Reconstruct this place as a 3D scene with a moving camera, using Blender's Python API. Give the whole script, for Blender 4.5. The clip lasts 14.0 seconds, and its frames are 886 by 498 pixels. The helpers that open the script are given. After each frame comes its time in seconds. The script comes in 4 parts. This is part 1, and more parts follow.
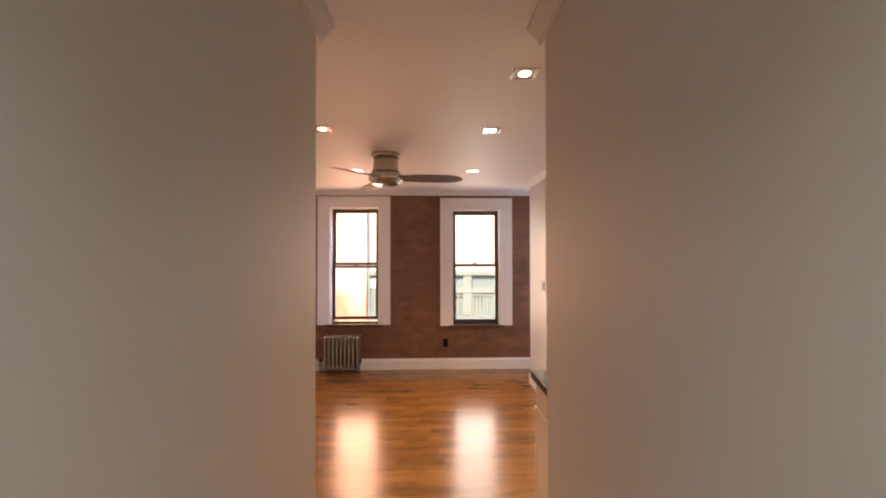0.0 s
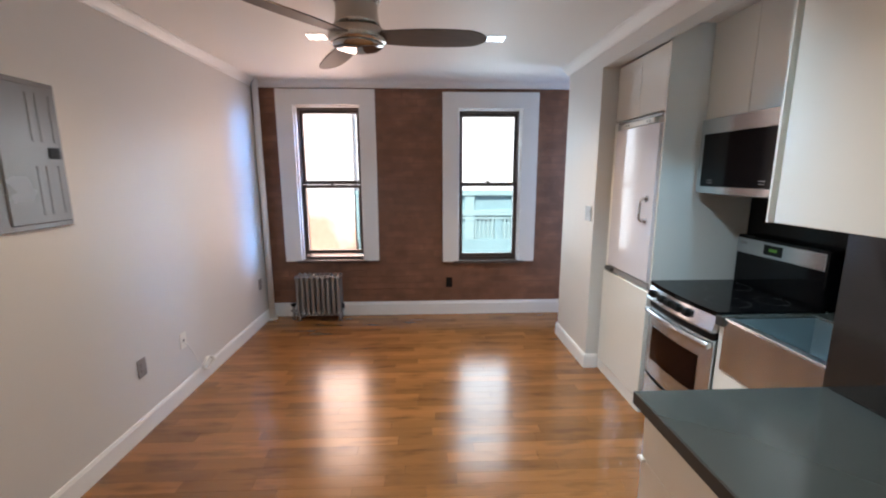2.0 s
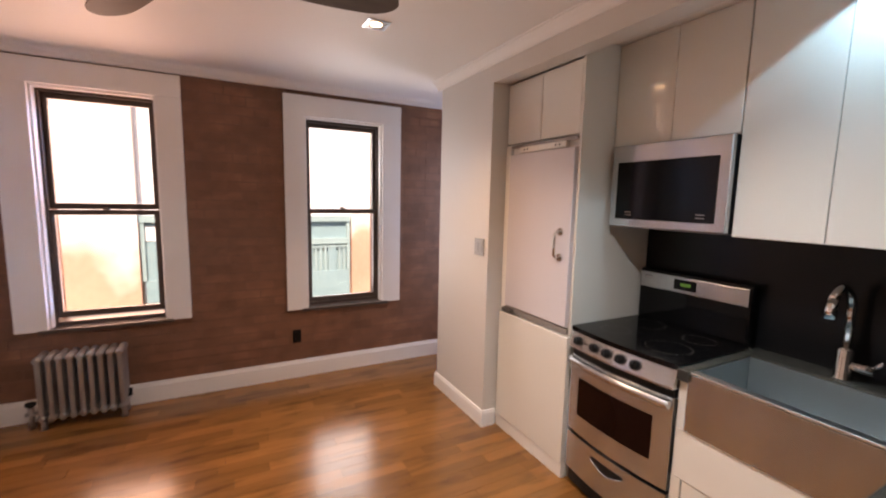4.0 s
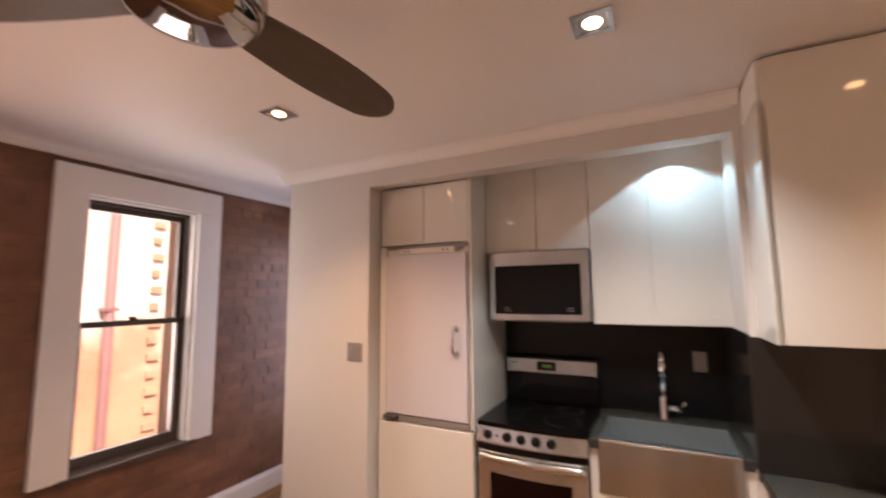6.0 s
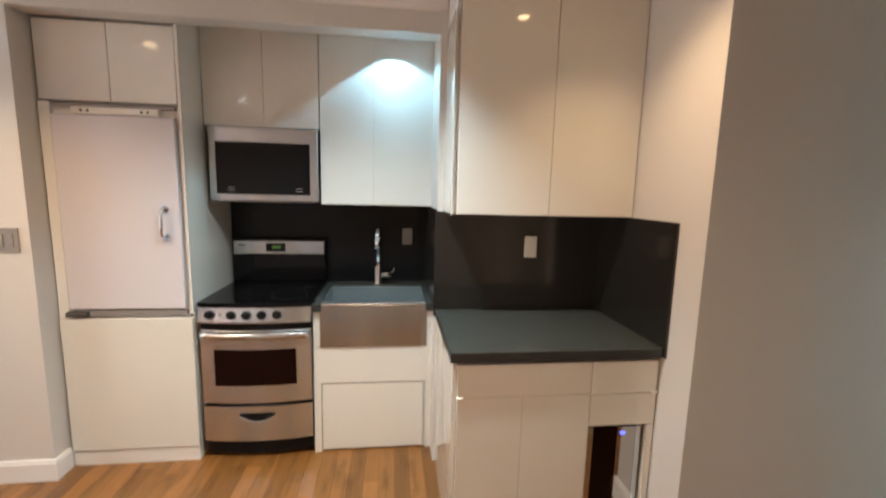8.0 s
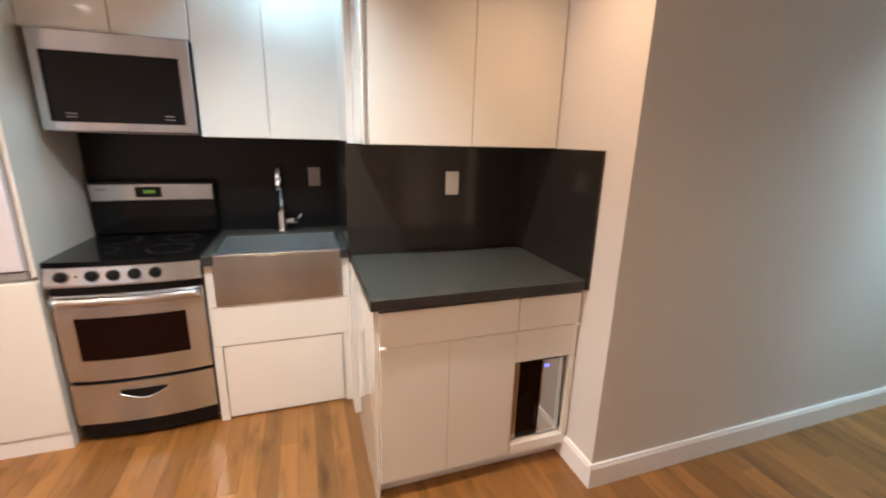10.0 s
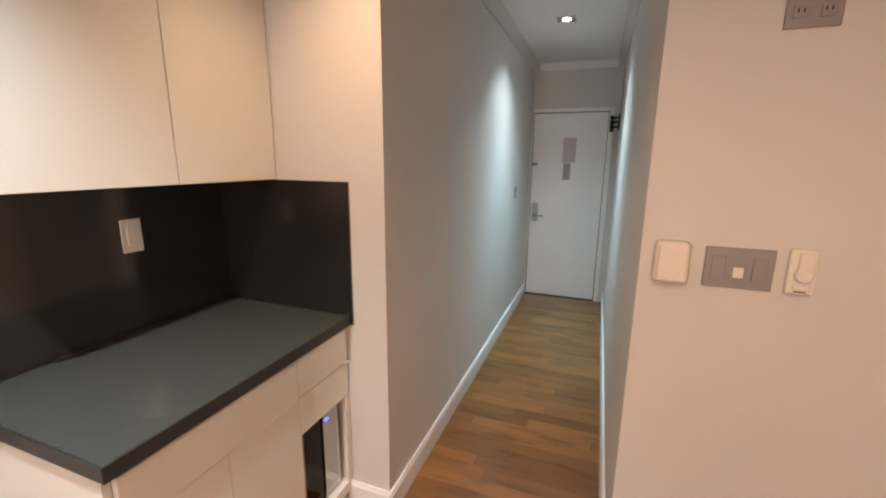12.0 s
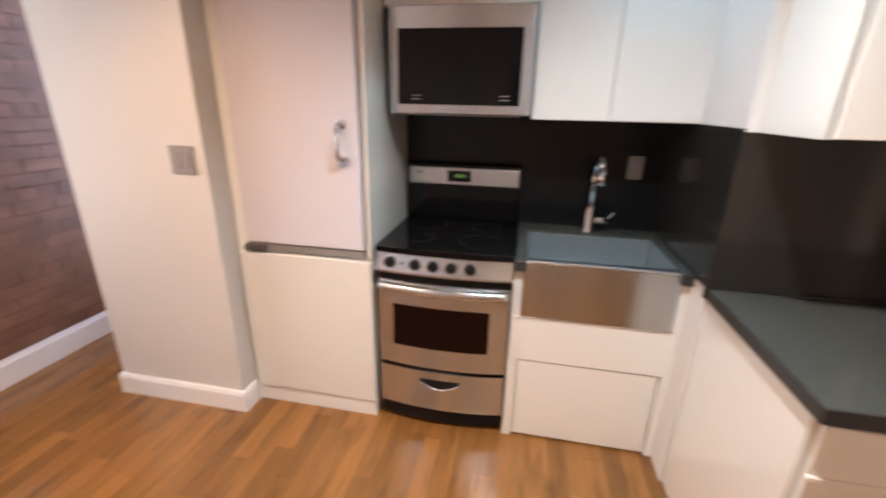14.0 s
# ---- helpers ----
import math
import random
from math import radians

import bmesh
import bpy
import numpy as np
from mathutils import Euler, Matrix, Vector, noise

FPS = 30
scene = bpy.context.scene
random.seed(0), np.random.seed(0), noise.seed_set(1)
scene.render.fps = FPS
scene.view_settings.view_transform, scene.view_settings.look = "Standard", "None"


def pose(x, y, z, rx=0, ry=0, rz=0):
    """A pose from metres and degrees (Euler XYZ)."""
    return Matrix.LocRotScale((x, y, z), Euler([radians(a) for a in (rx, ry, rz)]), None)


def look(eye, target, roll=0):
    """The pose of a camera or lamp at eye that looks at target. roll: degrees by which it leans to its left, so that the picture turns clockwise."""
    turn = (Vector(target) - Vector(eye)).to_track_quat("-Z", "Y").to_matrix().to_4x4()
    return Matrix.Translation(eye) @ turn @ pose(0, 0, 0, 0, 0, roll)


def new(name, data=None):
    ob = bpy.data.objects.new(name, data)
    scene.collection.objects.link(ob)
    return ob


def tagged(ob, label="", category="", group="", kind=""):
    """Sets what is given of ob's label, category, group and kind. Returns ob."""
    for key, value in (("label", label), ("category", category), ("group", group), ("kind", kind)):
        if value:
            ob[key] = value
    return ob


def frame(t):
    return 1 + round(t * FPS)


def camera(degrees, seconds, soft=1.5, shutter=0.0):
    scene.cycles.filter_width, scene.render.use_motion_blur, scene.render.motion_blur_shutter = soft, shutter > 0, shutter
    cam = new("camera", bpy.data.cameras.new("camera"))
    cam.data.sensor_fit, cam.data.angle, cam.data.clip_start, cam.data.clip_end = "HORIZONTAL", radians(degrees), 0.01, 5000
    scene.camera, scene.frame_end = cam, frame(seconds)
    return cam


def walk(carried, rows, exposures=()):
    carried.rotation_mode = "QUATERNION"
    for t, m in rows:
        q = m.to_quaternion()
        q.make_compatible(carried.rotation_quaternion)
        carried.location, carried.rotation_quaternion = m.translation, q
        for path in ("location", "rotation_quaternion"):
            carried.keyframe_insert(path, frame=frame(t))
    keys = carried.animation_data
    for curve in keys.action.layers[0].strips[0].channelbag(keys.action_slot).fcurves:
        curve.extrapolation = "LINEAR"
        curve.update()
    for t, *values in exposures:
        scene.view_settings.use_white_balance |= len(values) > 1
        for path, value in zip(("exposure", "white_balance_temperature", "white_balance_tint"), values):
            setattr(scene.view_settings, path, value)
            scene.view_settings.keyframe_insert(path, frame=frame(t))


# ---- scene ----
cam = camera(93.8, 14.0, soft=2.0, shutter=0.4)
PATH = [
    (0, (0.01, -0.303, 1.617), (0.071, 1.696, 1.646), -0.1),
    (0.5, (0.0, 0.163, 1.636), (0.094, 2.161, 1.608), 0.1),
    (1, (0.079, 0.547, 1.625), (-0.001, 2.542, 1.51), 0.1),
    (1.5, (0.065, 0.812, 1.599), (0.003, 2.79, 1.316), 0.3),
    (2, (-0.034, 1.028, 1.595), (0.047, 2.994, 1.234), -0.1),
    (2.5, (-0.064, 1.198, 1.57), (0.211, 3.144, 1.204), 0.2),
    (2.7, (-0.094, 1.282, 1.578), (0.287, 3.212, 1.216), 0.6),
    (4.8, (-0.511, 2.274, 1.622), (0.634, 3.91, 1.746), 1.2),
    (5, (-0.592, 2.368, 1.654), (0.595, 3.953, 1.937), 0.9),
    (5.5, (-0.761, 2.504, 1.679), (0.685, 3.827, 2.075), -0.3),
    (5.6, (-0.812, 2.537, 1.654), (0.715, 3.769, 2.039), -0.5),
    (6, (-0.9, 2.553, 1.644), (0.871, 3.458, 1.858), -0.5),
    (6.5, (-0.981, 2.548, 1.62), (0.964, 2.996, 1.755), 1.4),
    (7, (-0.993, 2.494, 1.633), (1.003, 2.564, 1.749), 2.1),
    (7.5, (-0.98, 2.455, 1.621), (1.013, 2.288, 1.584), 1.5),
    (8, (-0.955, 2.449, 1.557), (1.012, 2.21, 1.283), 1.4),
    (8.2, (-0.949, 2.453, 1.546), (1.0, 2.211, 1.17), 1.6),
    (10.3, (-0.667, 2.42, 1.476), (1.076, 1.612, 0.923), 1.8),
    (10.5, (-0.576, 2.455, 1.497), (1.057, 1.424, 0.974), 1.6),
    (11, (-0.417, 2.521, 1.494), (0.869, 1.065, 1.016), 1.6),
    (11.5, (-0.306, 2.636, 1.55), (0.588, 0.901, 1.116), 0.8),
    (12, (-0.291, 2.661, 1.542), (0.392, 0.829, 1.118), 0.6),
    (12.5, (-0.257, 2.699, 1.534), (0.776, 1.048, 1.079), 0.5),
    (13, (-0.244, 2.714, 1.533), (1.375, 1.643, 1.051), 0.5),
    (13.5, (-0.265, 2.723, 1.518), (1.635, 2.451, 0.953), 1.8),
    (14, (-0.257, 2.894, 1.516), (1.598, 3.248, 0.858), 1.2),
]
EXPOSURES = [(0, 1.1, 9600, 34), (0.5, 1.23, 7200, 14), (1, 1.22, 6550, 9), (1.5, 1.14, 6050, 9), (2.7, 1.15, 6150, 9), (4.8, 0.98, 8900, 38), (6, 0.98, 8800, 34), (6.5, 1.06, 8200, 27), (7, 1.3, 7700, 18), (8.2, 1.33, 7200, 13), (10.5, 1.57, 7900, 25), (11.5, 1.44, 8400, 29), (12, 1.43, 7600, 22), (12.6, 1.49, 7350, 19), (13.3, 1.47, 7600, 25), (14, 1.47, 7400, 24)]
walk(cam, [(t, look(eye, target, roll)) for t, eye, target, roll in PATH], EXPOSURES)

# ---- plan, in metres ----
CEIL = 2.525
XW, XE = -1.79, 1.275            # living room: west wall, east partition
YB, YS = 5.60, 1.285             # brick face, south wall
HW, HE, YD = -0.425, 0.458, -2.09  # hall: west wall, east wall, door wall
XR, YR0, YR1 = 2.0, 2.215, 4.206   # kitchen recess: back, south side, north side
RLX, RLY = 1.5, 2.46                        # small lamp before the sink cabinet
XN = 1.265                        # back of the counter nook
WINDOWS = ((-1.402, -0.718, 0.64, 2.29, -1.577, -0.556, 2.45), (0.321, 1.001, 0.619, 2.261, 0.15, 1.175, 2.427))

# ---- world and sun ----
world = bpy.data.worlds.new("sky")
scene.world = world
world.use_nodes = True
wn = world.node_tree
sky = wn.nodes.new("ShaderNodeTexSky")
sky.sky_type, sky.sun_disc = "NISHITA", False
sky.sun_elevation, sky.sun_rotation = radians(52), radians(200)
wn.links.new(sky.outputs[0], wn.nodes["Background"].inputs[0])
wn.nodes["Background"].inputs[1].default_value = 0.15


def lamp(name, kind, energy, colour, m, **more):
    data = bpy.data.lights.new(name, kind)
    data.energy, data.color = energy, colour
    if "size" in more:
        data.shape, data.size, data.size_y = "RECTANGLE", more["size"][0], more["size"][1]
    if "spot" in more:
        data.spot_size, data.spot_blend, data.shadow_soft_size = radians(more["spot"]), more.get("blend", 0.6), 0.03
    if "spread" in more:
        data.spread = radians(more["spread"])
    if "angle" in more:
        data.angle = radians(more["angle"])
    ob = new(name, data)
    ob.matrix_world = m
    return ob


lamp("sun", "SUN", 5, (1, 0.93, 0.82), look((0, 0, 0), (0.22, 0.62, -0.82)), angle=0.5)
# skylight that comes in at the two openings: across to the west wall, and into the room
W1, W2 = WINDOWS
lamp("window_light", "AREA", 2.6, (0.22, 0.5, 1.0), look((-0.93, 5.83, 1.45), (-1.93, 5.2, 1.42)), size=(0.3, 1.4), spread=32)
lamp("window_light", "AREA", 12, (1.0, 0.65, 0.5), look(((W1[0] + W1[1]) / 2, 5.87, 1.45), (-0.9, 0, 1.3)), size=(0.58, 1.5))
lamp("window_light", "AREA", 8, (0.78, 0.92, 1.0), look(((W2[0] + W2[1]) / 2, 5.86, 1.45), (0.6, 0, 1.3)), size=(0.58, 1.5))
lamp("window_light", "AREA", 0.9, (0.3, 0.56, 1.0), look((0.84, 5.84, 1.5), (-1.79, 3.9, 0.95)), size=(0.2, 1.2), spread=22)
# added lamp at an unseen alcove opening, for bluish light on the brick
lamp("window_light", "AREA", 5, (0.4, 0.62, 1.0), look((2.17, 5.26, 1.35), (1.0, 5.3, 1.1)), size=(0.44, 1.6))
WARM, COOL = (1.0, 0.75, 0.51), (0.5, 0.8, 1.0)
# place, colour, watts, lean of the gimbal, cone, blend
DOWNLIGHTS = (((0.466, 4.143), WARM, 43, (0.05, -0.05), 116, 0.9), ((-0.776, 4.142), COOL, 12, (0, 0), 130, 0.6), ((0.46, 2.69), (0.72, 0.9, 1.0), 70, (0.2, 0.03), 110, 0.85),
              ((-0.765, 2.681), WARM, 24, (0, 0), 145, 0.7), ((0.483, 1.743), (1.0, 0.72, 0.46), 18, (-0.08, -0.2), 112, 0.95), ((0.03, -0.666), (0.56, 0.83, 1.0), 41, (0, 0), 120, 1.0))
for (lx, ly), tone, watt, (ax, ay), cone, soft_edge in DOWNLIGHTS:
    lamp("downlight_lamp", "SPOT", watt, tone, look((lx, ly, CEIL - 0.012), (lx + ax, ly + ay, CEIL - 1)), spot=cone, blend=soft_edge)
# the hall downlight has a tight beam inside its wide one
lamp("downlight_lamp", "SPOT", 42, (0.26, 0.72, 1.0), look((0.03, -0.666, CEIL - 0.012), (0.03, -0.666, 1)), spot=70, blend=1.0)
# small lamp in the ceiling of the recess, close to the sink cabinet
lamp("recess_lamp", "SPOT", 13, (0.3, 0.7, 1.0), look((RLX, RLY, 2.43), (RLX, RLY - 0.02, 1.43)), spot=112, blend=0.1)
lamp("recess_lamp", "SPOT", 4.5, (0.36, 0.74, 1.0), look((RLX, RLY, 2.43), (RLX + 0.2, RLY, 1.43)), spot=66, blend=1.0)


# ---- materials ----
def material(name, colour, rough=0.6, metal=0.0, vary=0.06, rvar=0.05, scale=3.0, bump=0.0, spec=0.5, grain=60.0, stretch=(1, 1, 1), coat=0.0, island=0.0, objects=0.0, emit=0.0, blotch=0.0, aniso=0.0):
    mat = bpy.data.materials.new(name)
    mat.use_nodes = True
    n, l = mat.node_tree.nodes, mat.node_tree.links
    bsdf = n["Principled BSDF"]
    bsdf.inputs["Roughness"].default_value, bsdf.inputs["Metallic"].default_value = rough, metal
    bsdf.inputs["Specular IOR Level"].default_value = spec
    bsdf.inputs["Coat Weight"].default_value = coat
    bsdf.inputs["Coat Roughness"].default_value = 0.06
    mapping = n.new("ShaderNodeMapping")
    geo = n.new("ShaderNodeNewGeometry")
    l.new(geo.outputs["Position"], mapping.inputs["Vector"])
    mapping.inputs["Scale"].default_value = stretch
    big, fine = n.new("ShaderNodeTexNoise"), n.new("ShaderNodeTexNoise")
    big.inputs["Scale"].default_value, fine.inputs["Scale"].default_value = scale, grain
    big.inputs["Detail"].default_value, fine.inputs["Detail"].default_value = 4, 3
    l.new(mapping.outputs[0], big.inputs["Vector"]), l.new(mapping.outputs[0], fine.inputs["Vector"])
    add = n.new("ShaderNodeMath")
    add.operation = "MULTIPLY_ADD"
    l.new(fine.outputs["Fac"], add.inputs[0])
    add.inputs[1].default_value = 0.5 if grain else 0.0
    add_low = 0.35 if grain else 0.3
    l.new(big.outputs["Fac"], add.inputs[2])
    last = add.outputs[0]
    if island or objects:
        pick = n.new("ShaderNodeObjectInfo").outputs["Random"] if objects else geo.outputs["Random Per Island"]
        more = n.new("ShaderNodeMath")
        more.operation = "MULTIPLY_ADD"
        l.new(pick, more.inputs[0])
        more.inputs[1].default_value = objects or island
        l.new(last, more.inputs[2])
        last = more.outputs[0]
    top = 1.15 + (objects or island)
    ramp = n.new("ShaderNodeMapRange")
    ramp.inputs["From Min"].default_value, ramp.inputs["From Max"].default_value = add_low, top if grain else 0.7
    ramp.inputs["To Min"].default_value, ramp.inputs["To Max"].default_value = 1 - vary, 1 + vary
    l.new(last, ramp.inputs["Value"])
    mul = n.new("ShaderNodeVectorMath")
    mul.operation = "SCALE"
    mul.inputs[0].default_value = colour
    l.new(ramp.outputs[0], mul.inputs["Scale"])
    tone = mul.outputs[0]
    if blotch:
        spots, fade, shade = n.new("ShaderNodeTexNoise"), n.new("ShaderNodeMapRange"), n.new("ShaderNodeVectorMath")
        spread_map = n.new("ShaderNodeMapping")
        spread_map.inputs["Scale"].default_value = (0.5, 2.2, 1)
        l.new(geo.outputs["Position"], spread_map.inputs["Vector"]), l.new(spread_map.outputs[0], spots.inputs["Vector"])
        spots.inputs["Scale"].default_value, spots.inputs["Detail"].default_value = 6, 5
        fade.inputs["From Min"].default_value, fade.inputs["From Max"].default_value = 0.52, 0.74
        fade.inputs["To Min"].default_value, fade.inputs["To Max"].default_value = 1, 1 - blotch
        shade.operation = "SCALE"
        l.new(spots.outputs["Fac"], fade.inputs["Value"]), l.new(tone, shade.inputs[0]), l.new(fade.outputs[0], shade.inputs["Scale"])
        tone = shade.outputs[0]
    l.new(tone, bsdf.inputs["Base Color"])
    rr = n.new("ShaderNodeMapRange")
    rr.inputs["From Min"].default_value, rr.inputs["From Max"].default_value = 0.3, 0.75
    rr.inputs["To Min"].default_value, rr.inputs["To Max"].default_value = rough * (1 - rvar), min(1, rough * (1 + rvar))
    l.new(big.outputs["Fac"], rr.inputs["Value"]), l.new(rr.outputs[0], bsdf.inputs["Roughness"])
    if bump:
        b = n.new("ShaderNodeBump")
        b.inputs["Strength"].default_value, b.inputs["Distance"].default_value = bump, 0.004
        l.new(add.outputs[0], b.inputs["Height"]), l.new(b.outputs[0], bsdf.inputs["Normal"])
    if aniso:
        tangent = n.new("ShaderNodeTangent")
        tangent.direction_type, tangent.axis = "RADIAL", "Z"
        l.new(tangent.outputs[0], bsdf.inputs["Tangent"])
        bsdf.inputs["Anisotropic"].default_value, bsdf.inputs["Anisotropic Rotation"].default_value = aniso, 0.25
    if emit:
        bsdf.inputs["Emission Color"].default_value, bsdf.inputs["Emission Strength"].default_value = (*colour, 1), emit
    return mat


PAINT = material("wall_paint", (0.62, 0.6, 0.57), 0.55, vary=0.03, scale=1.3, bump=0.08, grain=180)
CEILING = material("ceiling_paint", (0.8, 0.78, 0.755), 0.6, vary=0.025, scale=1.0, bump=0.05, grain=140)
TRIM = material("trim_paint", (0.8, 0.8, 0.79), 0.38, vary=0.03, scale=5, bump=0.03)
GLOSS = material("gloss_lacquer", (0.71, 0.7, 0.65), 0.075, vary=0.012, rvar=0.03, scale=1.2, coat=0.6, grain=0)
CARCASS = material("white_melamine", (0.74, 0.73, 0.7), 0.4, vary=0.02)
STONE = material("slate_stone", (0.052, 0.059, 0.055), 0.2, spec=1.0, vary=0.03, rvar=0.0, scale=3, grain=0)
# darker, bluer and less shiny version of SPLASH, behind range and sink
SINKSPLASH = material("darker_stone_panel", (0.0065, 0.007, 0.0082), 0.2, spec=0.22, vary=0.04, rvar=0.0, scale=2.5, grain=0)
# darker than STONE: the dim floor reflection on slab edges, put into colour
EDGE = material("shaded_stone_edge", (0.026, 0.027, 0.026), 0.45, spec=0.4, vary=0.08, scale=8)
SPLASH = material("dark_stone_panel", (0.0175, 0.0162, 0.0145), 0.14, spec=0.65, vary=0.04, rvar=0.0, scale=2.5, grain=0)
LACQUER = material("lavender_white_film", (0.62, 0.605, 0.645), 0.1, spec=0.3, vary=0.015, rvar=0.02, scale=1.2, grain=0)
# vertical tone bands in both steels are reflections put into the colour
STEEL = material("brushed_steel", (0.52, 0.57, 0.61), 0.2, 1.0, vary=0.16, rvar=0.02, scale=1.6, grain=0, stretch=(5, 5, 0.25), aniso=0.8)
STEEL_H = material("brushed_steel_level", (0.56, 0.59, 0.61), 0.27, 1.0, vary=0.1, rvar=0.02, scale=1.6, grain=0, stretch=(4, 4, 0.25), aniso=0.8)
MIRROR = material("mirror_steel", (0.42, 0.41, 0.4), 0.05, 1.0, vary=0.02, grain=0)
# paler than the other sink steel: lamp light on the rim, put into colour
RIM = material("lit_rim_steel", (0.72, 0.77, 0.8), 0.3, 1.0, vary=0.04, rvar=0.02, grain=0)
BASIN = material("satin_steel", (0.4, 0.47, 0.49), 0.4, 0.85, vary=0.03, rvar=0.03, grain=0)
CHROME = material("chrome", (0.75, 0.75, 0.75), 0.1, 1.0, vary=0.03)
NICKEL = material("brushed_nickel", (0.5, 0.45, 0.4), 0.26, 1.0, vary=0.03, rvar=0.02, grain=0)
BLACKGLASS = material("black_glass", (0.004, 0.004, 0.0045), 0.09, spec=0.22, vary=0.02, rvar=0.0, grain=0)
OVENGLASS = material("oven_glass", (0.009, 0.003, 0.0025), 0.08, spec=0.12, vary=0.02, rvar=0.0, grain=0)
BLACK = material("black_plastic", (0.006, 0.006, 0.0065), 0.35, spec=0.2, vary=0.15)
DARKGREY = material("dark_grey_metal", (0.1, 0.095, 0.09), 0.4, 0.4, vary=0.1)
BLADE = material("walnut_blade", (0.12, 0.092, 0.074), 0.6, spec=0.25, vary=0.2, stretch=(3, 12, 1))
SASH = material("bronze_sash", (0.075, 0.055, 0.047), 0.42, vary=0.15)
RADIATOR = material("silver_radiator_paint", (0.33, 0.32, 0.315), 0.34, 0.6, vary=0.12, scale=14, bump=0.15)
PLATE = material("grey_plate", (0.27, 0.255, 0.245), 0.4, 0.2, vary=0.05)
WHITEPLASTIC = material("white_plastic", (0.76, 0.74, 0.68), 0.35, vary=0.03)
IVORY = material("ivory_plastic", (0.74, 0.69, 0.6), 0.4, vary=0.04)
PANELGREY = material("grey_enamel", (0.21, 0.206, 0.206), 0.27, 0.3, vary=0.04)
BRICK = material("red_brick", (0.2, 0.096, 0.058), 0.58, vary=0.42, scale=6, bump=0.7, grain=90, objects=0.3, blotch=-0.45)
BRICK_REST = material("red_brick_joined", (0.2, 0.096, 0.058), 0.58, vary=0.42, scale=6, bump=0.7, grain=90, island=0.3, blotch=-0.45)
MORTAR = material("mortar", (0.2, 0.108, 0.075), 0.9, vary=0.25, scale=12, bump=0.6, grain=120)
WOOD = material("oak_plank", (0.238, 0.102, 0.029), 0.21, spec=0.65, vary=0.45, rvar=0.15, scale=1.6, grain=18, stretch=(0.9, 11, 1), coat=0.0, objects=1.1, bump=0.015, blotch=0.48)
WOOD_REST = material("oak_plank_joined", (0.238, 0.102, 0.029), 0.21, spec=0.65, vary=0.45, rvar=0.15, scale=1.6, grain=18, stretch=(0.9, 11, 1), coat=0.0, island=1.1, bump=0.015, blotch=0.48)
SUBFLOOR = material("dark_joint", (0.05, 0.022, 0.01), 0.6, vary=0.1)
LED = material("lamp_diffuser_cool", (0.85, 0.95, 1.0), 0.4, emit=10)
LEDWARM = material("lamp_diffuser_warm", (1.0, 0.68, 0.36), 0.4, emit=9)
PAPER = material("pinkish_paper", (0.56, 0.47, 0.46), 0.8, vary=0.03)
DISPLAY = material("green_display", (0.06, 0.16, 0.02), 0.4, emit=0.12)
BLUELED = material("blue_display", (0.06, 0.09, 1.0), 0.4, emit=1.6)
FACADE = material("cream_brick_facade", (0.56, 0.32, 0.22), 0.85, vary=0.45, scale=0.7, grain=14, bump=0.3)
PEACH = material("peach_stucco", (0.82, 0.71, 0.64), 0.85, vary=0.08, scale=0.6)
STUCCO = material("pale_stucco", (0.78, 0.76, 0.74), 0.85, vary=0.1, scale=0.6)
# sunlit brick above, shaded brick below: the light is painted into the colour
SUNBRICK = material("sun_and_shade_brick", (0.56, 0.32, 0.22), 0.85, vary=0.3, scale=0.7, grain=14, bump=0.3)
ln, ll = SUNBRICK.node_tree.nodes, SUNBRICK.node_tree.links
lit_geo, lit_split, lit_noise, lit_sum, lit_edge, lit_mix = (ln.new("ShaderNode" + k) for k in ("NewGeometry", "SeparateXYZ", "TexNoise", "Math", "MapRange", "Mix"))
lit_mix.data_type, lit_sum.operation = "RGBA", "MULTIPLY_ADD"
lit_noise.inputs["Scale"].default_value, lit_noise.inputs["Detail"].default_value = 0.75, 3
ll.new(lit_geo.outputs["Position"], lit_split.inputs[0]), ll.new(lit_geo.outputs["Position"], lit_noise.inputs["Vector"])
ll.new(lit_noise.outputs["Fac"], lit_sum.inputs[0]), ll.new(lit_split.outputs["Z"], lit_sum.inputs[2])
lit_sum.inputs[1].default_value = 3.4
lit_edge.inputs["From Min"].default_value, lit_edge.inputs["From Max"].default_value = 2.05, 2.95
ll.new(lit_sum.outputs[0], lit_edge.inputs["Value"]), ll.new(lit_edge.outputs[0], lit_mix.inputs["Factor"])
brick_tone = ln["Principled BSDF"].inputs["Base Color"].links[0].from_socket
ll.new(brick_tone, lit_mix.inputs[6]), ll.new(lit_mix.outputs[2], ln["Principled BSDF"].inputs["Base Color"])
lit_mix.inputs[7].default_value = (0.82, 0.73, 0.68, 1)
TEAL = material("pale_green_siding", (0.2, 0.32, 0.34), 0.6, vary=0.1, scale=1.5)
PALETEAL = material("pale_green_rail", (0.25, 0.365, 0.37), 0.6, vary=0.08)
PINKPIPE = material("pink_downpipe", (0.27, 0.14, 0.145), 0.6, vary=0.1)
GLASS = bpy.data.materials.new("window_glass")
GLASS.use_nodes = True
gn, gl = GLASS.node_tree.nodes, GLASS.node_tree.links
gn.remove(gn["Principled BSDF"])
clear, shine, blend, fres = (gn.new("ShaderNode" + k) for k in ("BsdfTransparent", "BsdfGlossy", "MixShader", "Fresnel"))
shine.inputs["Roughness"].default_value = 0.02
fres.inputs["IOR"].default_value = 1.45
